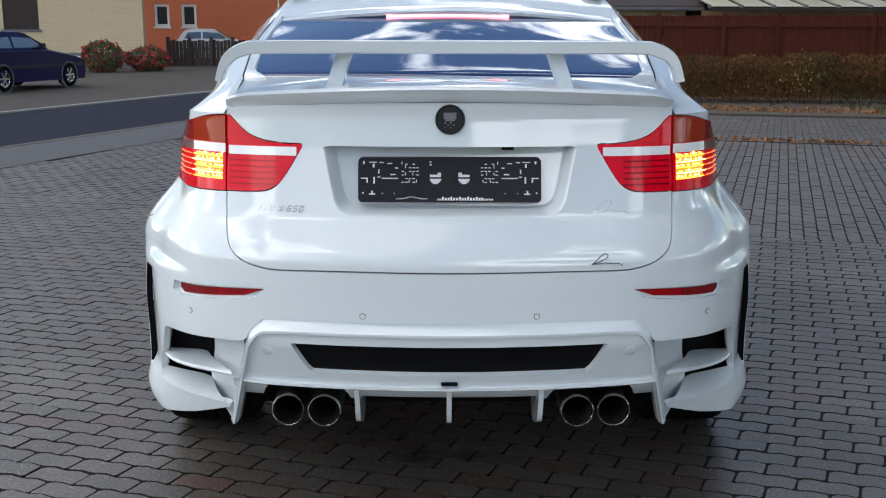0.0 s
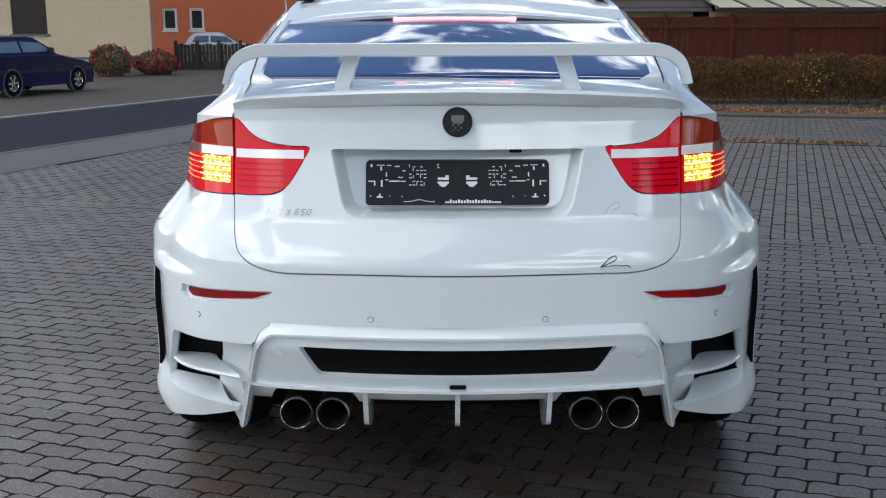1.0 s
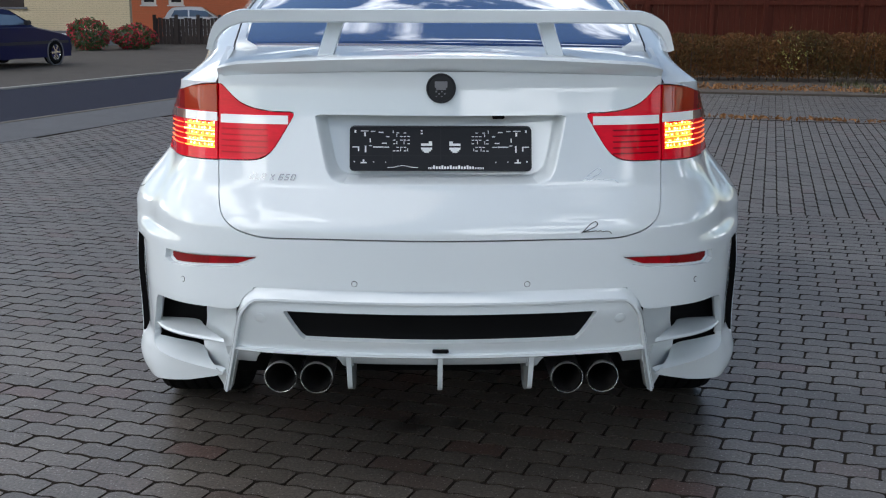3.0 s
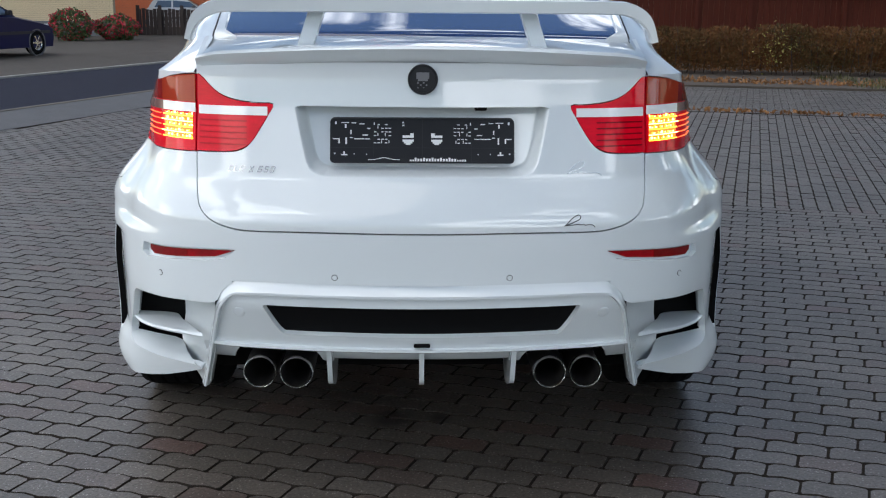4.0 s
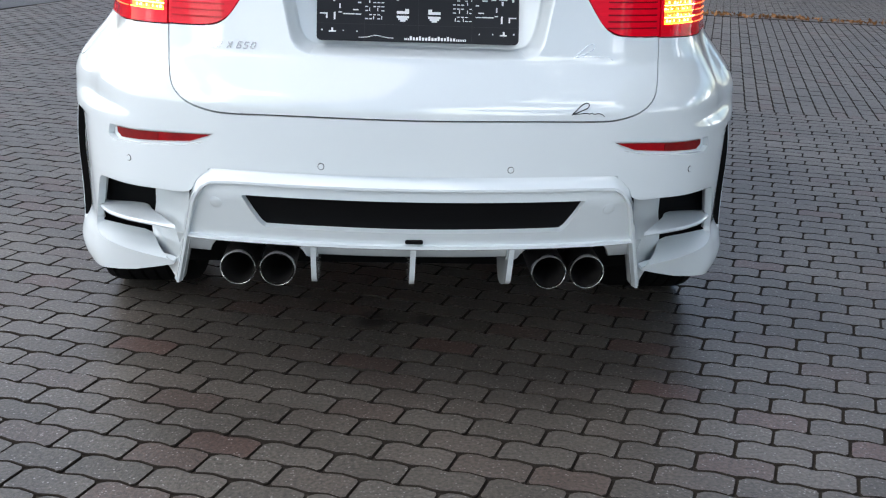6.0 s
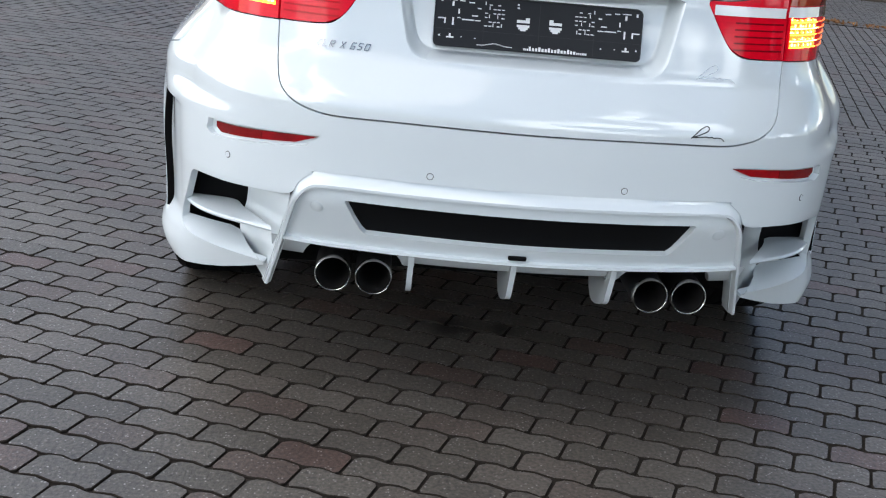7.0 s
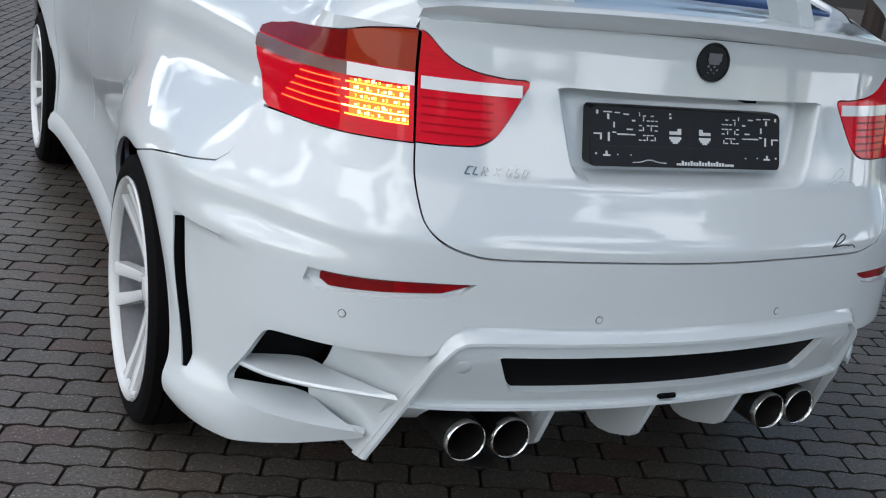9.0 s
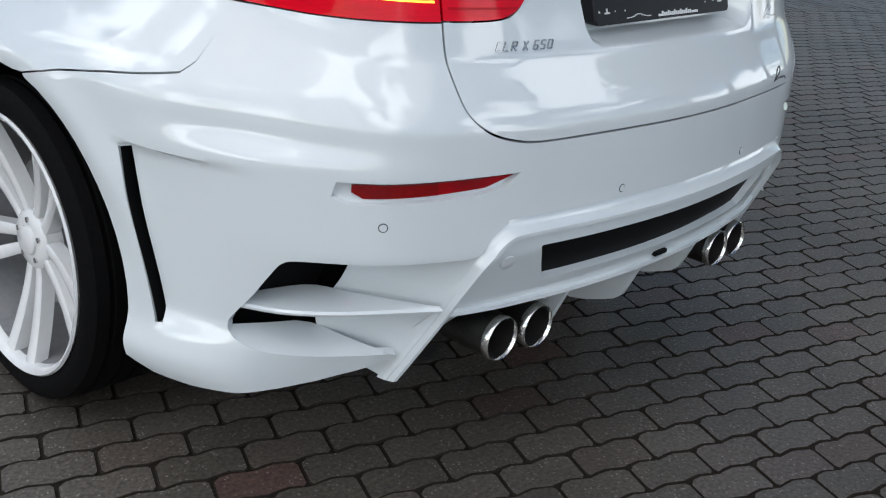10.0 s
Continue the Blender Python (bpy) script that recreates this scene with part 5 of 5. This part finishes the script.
def small_car(name, label, at, paint, L, H, W, wb, ov, hood, dark_trim):
    """A small hatchback: body with wheel arches, cabin, glass, wheels, lamps. x forward along its length, y to its left."""
    c = thing(name, label, "car", at=at)
    prof = [(-ov, .19), (-ov - .06, .5), (-ov - .02, .84), (-ov + .12, .95), (L * .40, .96), (L * .40 + hood * .5, .90), (L - ov - .12, .72), (L - ov, .52), (L - ov - .02, .18)]
    top = curve_pts(prof, 40)
    rows = []
    for k, yy in enumerate(np.linspace(-W / 2, W / 2, 13)):
        e = abs(yy) / (W / 2)
        rows.append([Vector((x * (1 - .02 * e ** 4) + .02, yy, .17 + (z - .17) * (1 - .10 * e ** 6))) for x, z in top])
    b = loft(rows)
    ends = [rows[0], rows[-1]]
    for r in ends:
        vs = [b.verts.new(p) for p in r]
        b.faces.new(vs)
    bmesh.ops.recalc_face_normals(b, faces=b.faces[:])
    part("body", b, paint, c)
    cab = [(-ov + .02, .93), (-ov + .22, H - .12), (-ov + .5, H - .01), (L * .22, H), (L * .30, H - .06), (L * .47, .94)]
    cc = curve_pts(cab, 30)
    rows = []
    for yy in np.linspace(-1, 1, 11):
        rows.append([Vector((x, yy * (W / 2 - .05 - .16 * max(0, z - .93) / (H - .93)), z - .03 * abs(yy) ** 4)) for x, z in cc])
    b = loft(rows)
    for r in (rows[0], rows[-1]):
        b.faces.new([b.verts.new(p) for p in r])
    bmesh.ops.recalc_face_normals(b, faces=b.faces[:])
    part("cabin", b, paint, c)
    for s in (-1, 1):
        def pt(x, z):
            return Vector((x, s * (W / 2 - .05 - .16 * max(0, z - .93) / (H - .93) + .006), z - .01))
        part("side_window", quads([pt(-ov + .28, .97), pt(L * .12, .97), pt(L * .12, H - .12), pt(-ov + .42, H - .14)]), CARGLASS, c)
        part("side_window", quads([pt(L * .14, .97), pt(L * .42, .97), pt(L * .33, H - .16), pt(L * .14, H - .12)]), CARGLASS, c)
        part("trim_strip", boxes(((-ov + .1, s * W / 2 - .012, .50), (L - ov - .15, s * W / 2 + .016, .57)), bevel=.006), dark_trim, c)
        part("mirror", boxes(((L * .36, s * (W / 2 + .02) - .06, .95), (L * .40, s * (W / 2 + .02) + .06, 1.06)), bevel=.02), dark_trim, c)
        part("headlight", boxes(((L - ov - .20, s * (W / 2 - .22) - .13, .60), (L - ov - .035, s * (W / 2 - .22) + .15, .72)), bevel=.02), WHITE, c)
        part("tail_light", boxes(((-ov - .055, s * (W / 2 - .10) - .07, .62), (-ov + .05, s * (W / 2 - .10) + .085, .86)), bevel=.015), RED, c)
        for x in (0, wb):
            wm = Matrix.Translation((x, s * (W / 2 - .08), .285)) @ Euler((radians(-90 * s), 0, 0)).to_matrix().to_4x4()
            t = part("wheel", lathe(bmesh.new(), [(.18, -.08), (.275, -.085), (.285, -.06), (.285, .06), (.275, .092), (.185, .095)], wm, 30), RUBBER, c)
            part("arch", lathe(bmesh.new(), [(.30, .02), (.30, .092), (.33, .092), (.33, .02)], wm, 30), GREYTRIM, c)
            part("rim", lathe(bmesh.new(), [(.19, .092), (.17, .07), (.06, .075), (.05, .09), (.001, .09)], wm, 24), CHROME, t)
            for q in range(6):
                part("spoke", box(bmesh.new(), (.05, -.022, .07), (.18, .022, .094), .004, wm @ Matrix.Rotation(radians(60 * q), 4, "Z")), CHROME, t)
    part("windscreen", quads([(L * .475, -W / 2 + .1, .965), (L * .475, W / 2 - .1, .965), (L * .305, W / 2 - .24, H - .055), (L * .305, -W / 2 + .24, H - .055)]), WINDOW, c)
    part("bumper", boxes(((L - ov - .12, -W / 2 + .02, .28), (L - ov + .05, W / 2 - .02, .48)), ((-ov - .09, -W / 2 + .02, .30), (-ov + .1, W / 2 - .02, .50)), bevel=.03), dark_trim, c)
    return c


ang = math.degrees(math.atan2(2.54, .61))
small_car("blue_hatchback", "dark blue small hatchback parked at the kerb", pose(-9.94 - .60, 21.0 + .30, .05, 0, 0, ang - 2), BLUECAR, 3.74, 1.34, 1.61, 2.45, .58, 1.1, mat("dark_trim", (.010, .010, .016), .5, vary=.3))
small_car("white_hatchback", "small white hatchback parked behind the fence", pose(-10.35, 42.3, .05, 0, 0, 8), mat("plain_white_paint", (.75, .76, .76), .3, coat=.6, vary=.1), 3.4, 1.36, 1.55, 2.2, .55, 1.1, GREYTRIM)


# flowering bushes
def bush(x, y, r, h, seed, flowers):
    b = thing("flower_bush", "round bush with many red flowers", "bush", "flowering bushes by the house")
    g = np.random.default_rng(seed)
    pts, fl = [], []
    while len(pts) < 2600:
        d = g.normal(size=3)
        d /= np.linalg.norm(d)
        k = .72 + .28 * g.uniform() + .22 * noise.noise(Vector(d) * 2.3 + Vector((seed, 0, 0)))
        p = (x + d[0] * r * k, y + d[1] * r * k, h * .48 + d[2] * h * .52 * k)
        if p[2] > .03:
            pts.append(p)
            if k > .80 and g.uniform() < flowers and noise.noise(Vector(d) * 3.1 + Vector((0, seed, 0))) > -.12:
                fl.append((p[0] + d[0] * .03, p[1] + d[1] * .03, p[2] + .02))
    leaves("foliage", pts, .05, LEAF2, b, seed)
    leaves("blossom", fl, .052, FLOWER, b, seed + 50, "red flowers")
    f = [(x + g.uniform(-.2, .2), y + g.uniform(-.2, .2), .05) for _ in range(14)]
    stems("stems", f, [(a + g.uniform(-.5, .5) * r, b2 + g.uniform(-.5, .5) * r, h * .7) for a, b2, c in f], .015, DARKWOOD, b)


bush(-11.02, 32.2, .70, 1.05, 3, .62)
bush(-9.8, 33.2, .72, .86, 8, .8)


def tree(x, y, h, r, seed):
    t = thing("tree", "leafy green tree", "tree", "trees behind the houses")
    g = np.random.default_rng(seed)
    feet, tops = [(x, y, 0)], [(x, y, h * .6)]
    part("trunk", lathe(bmesh.new(), [(.25, 0), (.2, h * .3), (.1, h * .7), (.02, h * .85)], pose(x, y, 0), 10), DARKWOOD, t)
    pts = []
    cl = [(x + g.normal() * r * .45, y + g.normal() * r * .45, h * g.uniform(.4, .95), r * g.uniform(.25, .45)) for _ in range(26)]
    for cx, cy, cz, cr in cl:
        d = g.normal(size=(150, 3))
        d /= np.linalg.norm(d, axis=1)[:, None]
        pts += [(cx + a * cr * k, cy + b * cr * k, cz + c * cr * .8 * k) for (a, b, c), k in zip(d, g.uniform(.5, 1.05, 150))]
    leaves("crown", pts, .2, LEAF2, t, seed)
    stems("limbs", [(x, y, h * .35)] * 9, [c[:3] for c in cl[:9]], .06, DARKWOOD, t)


# Last eight: unseen trees beside the yard, added to block low sky.
for i, (x, y, h) in enumerate(((3.5, 58, 9), (7.5, 60, 8), (10.5, 62, 9.5), (-17, 62, 9), (15, 58, 8), (22, 50, 9), (16.5, 9.5, 11), (18, 3.5, 12), (17, 15.5, 10), (20, -3.5, 11), (12.5, 2.5, 10), (11.6, -1, 9.5), (11.2, -4.5, 10), (12, -8, 9.5))):
    tree(x, y, h, 3.0, 20 + i)


# rough grass and fallen leaves along the bed
g = np.random.default_rng(17)


def blades(name, n, x0, x1, y0, y1, h, material, seed, label, category):
    r = np.random.default_rng(seed)
    V, F = [], []
    for i in range(n):
        x, y = r.uniform(x0, x1), r.uniform(y0, y1)
        if y < (14.9 - (x - 7.6) * .6 if x < 9.4 else 13.7 - (x - 9.4) * .80) or noise.noise((x * .9, y * .9, 4)) < -.15:
            continue
        a, hh, w = r.uniform(0, 6.28), h * r.uniform(.4, 1.2), .012
        dx, dy = math.cos(a), math.sin(a)
        k = len(V)
        V += [(x - dy * w, y + dx * w, .03), (x + dy * w, y - dx * w, .03), (x + dx * hh * .5, y + dy * hh * .5, .03 + hh)]
        F.append((k, k + 1, k + 2))
    me = bpy.data.meshes.new(name)
    me.from_pydata(V, [], F)
    me.materials.append(material)
    return tagged(new(name, me), label, category, kind="stuff")


blades("rough_grass", 14000, 7.6, 18, 8.5, 17.5, .11, mat("rough_grass", (.050, .070, .018), .7, vary=.9, scale=2, tint=(.085, .052, .02)), 5, "rough green and straw grass on the bed", "grass")
lp = []
while len(lp) < 2600:
    s = g.uniform(0, 1)
    k = g.uniform()
    x, y = (9.35 + 5 * s, 13.6 - 4.2 * s) if k < .3 else (3 + 6 * s, 16.6 - 1.5 * s) if k < .85 else (3.6 + 5 * s, 11.43 - 1.6 * s)
    w = .3 if k < .85 else .05
    lp.append((x + g.normal() * w, y + abs(g.normal()) * w * (2.2 if k > .3 else 1), (.018 if k < .3 or k > .85 else .04) + .02 * g.uniform()))
tagged(leaves("fallen_leaves", lp, .035, mat("fallen_leaf", (.28, .13, .04), .8, vary=.8, scale=6, tint=(.12, .05, .02)), None, 9), "brown fallen leaves along the bed edge", "leaves", kind="stuff")

# ---- block paving ----
PAVE = Matrix.Rotation(radians(-17.8), 4, "Z")
SL, SW = .200, .0995


def wave(x):
    """The long side of a block: two shallow steps."""
    t = (x / (SL / 2)) % 1.0
    return .010 * (step(.10, .36, t) - step(.60, .90, t)) - .005


def stone_outline(gap=.0030, lean=.006, r=.010):
    """One block from above: waved long sides, leaning ends, rounded corners."""
    xs = [k * SL for k in (.12, .25, .38, .5, .62, .75, .88)]
    a, b, lo, hi = gap, SL - gap, gap, SW - gap
    pts = [(a - lean * .6, wave(0) + lo + r), (a - lean + r * .8, wave(.003) + lo)] + [(x, wave(x) + lo) for x in xs]
    pts += [(b - lean - r * .8, wave(SL - .012) + lo), (b - lean * .6, wave(0) + lo + r)]
    pts += [(b + lean * .6, wave(0) + hi - r), (b + lean - r * .8, wave(SL - .003) + hi)] + [(x, wave(x) + hi) for x in xs[::-1]]
    return pts + [(a + lean + r * .8, wave(.012) + hi), (a + lean * .6, wave(0) + hi - r)]


def block_mesh(name, outline, e=.0019, drop=.012):
    n = len(outline)
    cx, cy = sum(p[0] for p in outline) / n, sum(p[1] for p in outline) / n
    v = [(x, y, -drop) for x, y in outline] + [(x, y, -.0022) for x, y in outline]
    v += [(x + (cx - x) * e / .11, y + (cy - y) * e / .05, 0) for x, y in outline]
    f = [(i, (i + 1) % n, n + (i + 1) % n, n + i) for i in range(n)] + [(n + i, n + (i + 1) % n, 2 * n + (i + 1) % n, 2 * n + i) for i in range(n)] + [tuple(range(2 * n, 3 * n))]
    me = bpy.data.meshes.new(name)
    me.from_pydata(v, [], f)
    me.materials.append(PAVER)
    me.materials.append(JOINT)
    for q in me.polygons[:2 * n]:
        q.material_index = 1
    return me, v, f


def paver_material(name, per_object):
    m = bpy.data.materials.new(name)
    m.use_nodes = True
    n, l = m.node_tree.nodes, m.node_tree.links
    b = n["Principled BSDF"]
    b.inputs["Roughness"].default_value = .42
    b.inputs["Specular IOR Level"].default_value = .75
    co = n.new("ShaderNodeTexCoord")
    src = n.new("ShaderNodeObjectInfo" if per_object else "ShaderNodeNewGeometry")
    rnd = src.outputs["Random" if per_object else "Random Per Island"]
    geo = n.new("ShaderNodeNewGeometry")
    ramp = n.new("ShaderNodeValToRGB")
    els = ramp.color_ramp.elements
    els[0].position, els[0].color = 0.0, (0.063, 0.054, 0.044, 1)
    els[1].position, els[1].color = 1.0, (0.080, 0.048, 0.039, 1)
    for p, c in ((.3, (0.077, 0.066, 0.055)), (.6, (0.091, 0.079, 0.066)), (.87, (0.077, 0.063, 0.052))):
        e = els.new(p)
        e.color = (*c, 1)
    l.new(rnd, ramp.inputs[0])
    big, fine, spot = n.new("ShaderNodeTexNoise"), n.new("ShaderNodeTexNoise"), n.new("ShaderNodeTexVoronoi")
    for t, s in ((big, 1.3), (fine, 95.0)):
        t.inputs["Scale"].default_value, t.inputs["Detail"].default_value = s, 6
        l.new(geo.outputs["Position"], t.inputs["Vector"])
    spot.inputs["Scale"].default_value = 80.0
    l.new(geo.outputs["Position"], spot.inputs["Vector"])
    m1, m2, m3 = (n.new("ShaderNodeMixRGB") for _ in range(3))
    r1, r2, r3 = (n.new("ShaderNodeMapRange") for _ in range(3))
    for r, a, c, d0, d1 in ((r1, .35, .65, .72, 1.25), (r2, .3, .7, .45, 1.6), (r3, .12, .26, .75, 0.0)):
        r.inputs["From Min"].default_value, r.inputs["From Max"].default_value = a, c
        r.inputs["To Min"].default_value, r.inputs["To Max"].default_value = d0, d1
    l.new(big.outputs["Fac"], r1.inputs["Value"]), l.new(fine.outputs["Fac"], r2.inputs["Value"]), l.new(spot.outputs["Distance"], r3.inputs["Value"])
    m1.blend_type = m2.blend_type = "MULTIPLY"
    m1.inputs[0].default_value = m2.inputs[0].default_value = 1.0
    l.new(ramp.outputs[0], m1.inputs[1]), l.new(r1.outputs[0], m1.inputs[2])
    l.new(m1.outputs[0], m2.inputs[1]), l.new(r2.outputs[0], m2.inputs[2])
    # sparse pale grains
    rare = n.new("ShaderNodeTexNoise")
    rare.inputs["Scale"].default_value = 22.0
    l.new(geo.outputs["Position"], rare.inputs["Vector"])
    r4, mul = n.new("ShaderNodeMapRange"), n.new("ShaderNodeMath")
    r4.inputs["From Min"].default_value, r4.inputs["From Max"].default_value = .38, .58
    mul.operation = "MULTIPLY"
    l.new(rare.outputs["Fac"], r4.inputs["Value"]), l.new(r4.outputs[0], mul.inputs[0]), l.new(r3.outputs[0], mul.inputs[1])
    m3.inputs[2].default_value = (.42, .40, .38, 1)
    l.new(mul.outputs[0], m3.inputs[0]), l.new(m2.outputs[0], m3.inputs[1])
    # old oil drips behind the car
    last = m3.outputs[0]
    for cx, cy, rad in ((-.10, .60, .085), (.066, .608, .05)):
        sub, wob, ln, rr, mm = n.new("ShaderNodeVectorMath"), n.new("ShaderNodeMath"), n.new("ShaderNodeVectorMath"), n.new("ShaderNodeMapRange"), n.new("ShaderNodeMixRGB")
        sub.operation, ln.operation, wob.operation = "SUBTRACT", "LENGTH", "MULTIPLY_ADD"
        sub.inputs[1].default_value = (cx, cy, 0)
        l.new(geo.outputs["Position"], sub.inputs[0]), l.new(sub.outputs[0], ln.inputs[0])
        l.new(rare.outputs["Fac"], wob.inputs[0])
        wob.inputs[1].default_value = .09
        l.new(ln.outputs["Value"], wob.inputs[2])
        rr.inputs["From Min"].default_value, rr.inputs["From Max"].default_value = rad, rad + .05
        rr.inputs["To Min"].default_value, rr.inputs["To Max"].default_value = .85, 0.0
        l.new(wob.outputs[0], rr.inputs["Value"]), l.new(rr.outputs[0], mm.inputs[0])
        mm.inputs[2].default_value = (.008, .007, .007, 1)
        l.new(last, mm.inputs[1])
        last = mm.outputs[0]
    l.new(last, b.inputs["Base Color"])
    bp = n.new("ShaderNodeBump")
    bp.inputs["Strength"].default_value, bp.inputs["Distance"].default_value = .45, .005
    l.new(fine.outputs["Fac"], bp.inputs["Height"]), l.new(bp.outputs[0], b.inputs["Normal"])
    return m


PAVER, PAVER_J = paver_material("paver_single", True), paver_material("paver_field", False)
EDGE_V, EDGE_W, ROW_0, COL_0 = 5.1345, 12.0, .0595, .0024
paving = thing("block_paving", "grey and reddish interlocking concrete block paving", "pavement")
paving["kind"] = "structure"
outline = stone_outline()
one, ov_, of_ = block_mesh("paver", outline)
rnd = random.Random(11)
fv, ff, dirty = [], [], []


def lay(m, v, f):
    n = len(fv)
    a = np.array(m)
    fv.extend((np.asarray(v) @ a[:3, :3].T + a[:3, 3]).tolist())
    ff.extend(tuple(n + i for i in q) for q in f)
    dirty.extend([1] * (len(f) - 1) + [0])


def open_ground(p):
    """Whether the paving covers this place: right of the footway, short of the planting bed."""
    if ACROSS.dot(Vector((p.x, p.y))) < -7.36 or p.y > 27:
        return False
    return not (p.x > 2 and p.y > (16.2 - .25 * (p.x - 2) if p.x < 8.8 else 14.5 - (p.x - 8.8) * 1.43 if p.x < 9.5 else 13.5 - (p.x - 9.5) * .82))


count = 0
for r in range(-26, 51):
    for c in range(-48, 44):
        u, v = COL_0 + c * SL + (SL / 2 if r % 2 else 0), ROW_0 + r * SW
        p = PAVE @ Vector((u, v, 0))
        if v + SW > EDGE_V or not open_ground(p) or p.y < -2.6 or abs(p.x) > 8.2:
            continue
        m = PAVE @ pose(u, v, rnd.uniform(-.0012, .001), rnd.uniform(-.35, .35), rnd.uniform(-.3, .3), rnd.uniform(-.6, .6))
        if -1.15 < p.x < 1.2 and -1.0 < p.y < .62 and count < 300 and (abs(p.x) > .75 or p.y < .45):
            ob = new("paver", one)
            ob.parent = paving
            ob.matrix_world = m
            count += 1
        else:
            lay(m, ov_, of_)
# the field beyond, turned a quarter, and a third field in rows again
plain = [(.004, .004), (SL * .33, .001), (SL * .66, .006), (SL - .004, .004), (SL - .004, SW - .004), (SL * .66, SW - .002), (SL * .33, SW - .007), (.004, SW - .004)]
_, bv, bf = block_mesh("plain_paver", plain)
half = Matrix.Diagonal((.5, 1, 1, 1))
for c in range(-95, 110):
    for r in range(0, 36):
        u, v = c * SW, EDGE_V + .002 + r * SL + (SL / 2 if c % 2 else 0)
        p = PAVE @ Vector((u, v, 0))
        if not open_ground(p):
            continue
        if v + SL > EDGE_W + .03:
            if v + SL / 2 < EDGE_W + .03:
                lay(PAVE @ pose(u + SW, v, 0, 0, 0, 90) @ half, bv, bf)
            continue
        if c % 2 and not r:
            lay(PAVE @ pose(u + SW, v - SL / 2, 0, 0, 0, 90) @ half, bv, bf)
        lay(PAVE @ pose(u + SW, v, rnd.uniform(-.002, .001), rnd.uniform(-.4, .4), rnd.uniform(-.5, .5), 90), bv, bf)
flat4 = [(.004, .004), (SL - .004, .004), (SL - .004, SW - .004), (.004, SW - .004)]
_, cv, cf = block_mesh("far_paver", flat4)
for r in range(-110, 51):
    for c in range(-62, 62):
        u, v = COL_0 + c * SL + (SL / 2 if r % 2 else 0), ROW_0 + r * SW
        p = PAVE @ Vector((u, v, 0))
        if open_ground(p) and p.y > -8 and abs(p.x) < 10 and v + SW < EDGE_V + .01 and (r < -26 or p.y < -2.6 or abs(p.x) > 8.2 or not -48 <= c < 44):
            lay(PAVE @ pose(u, v, 0), cv, cf)
for r in range(0, 90):
    for c in range(-30, 60):
        u, v = c * SL + (SL / 2 if r % 2 else 0), EDGE_W + .03 + r * SW
        p = PAVE @ Vector((u, v, 0))
        if open_ground(p):
            lay(PAVE @ pose(u, v, rnd.uniform(-.002, .001), 0, 0, 0), cv, cf)
me = bpy.data.meshes.new("paver_field")
me.from_pydata(fv, [], ff)
me.materials.append(PAVER_J)
me.materials.append(JOINT)
me.polygons.foreach_set("material_index", dirty)
field = new("paver_field", me)
field.parent = paving
field["kind"] = "stuff"
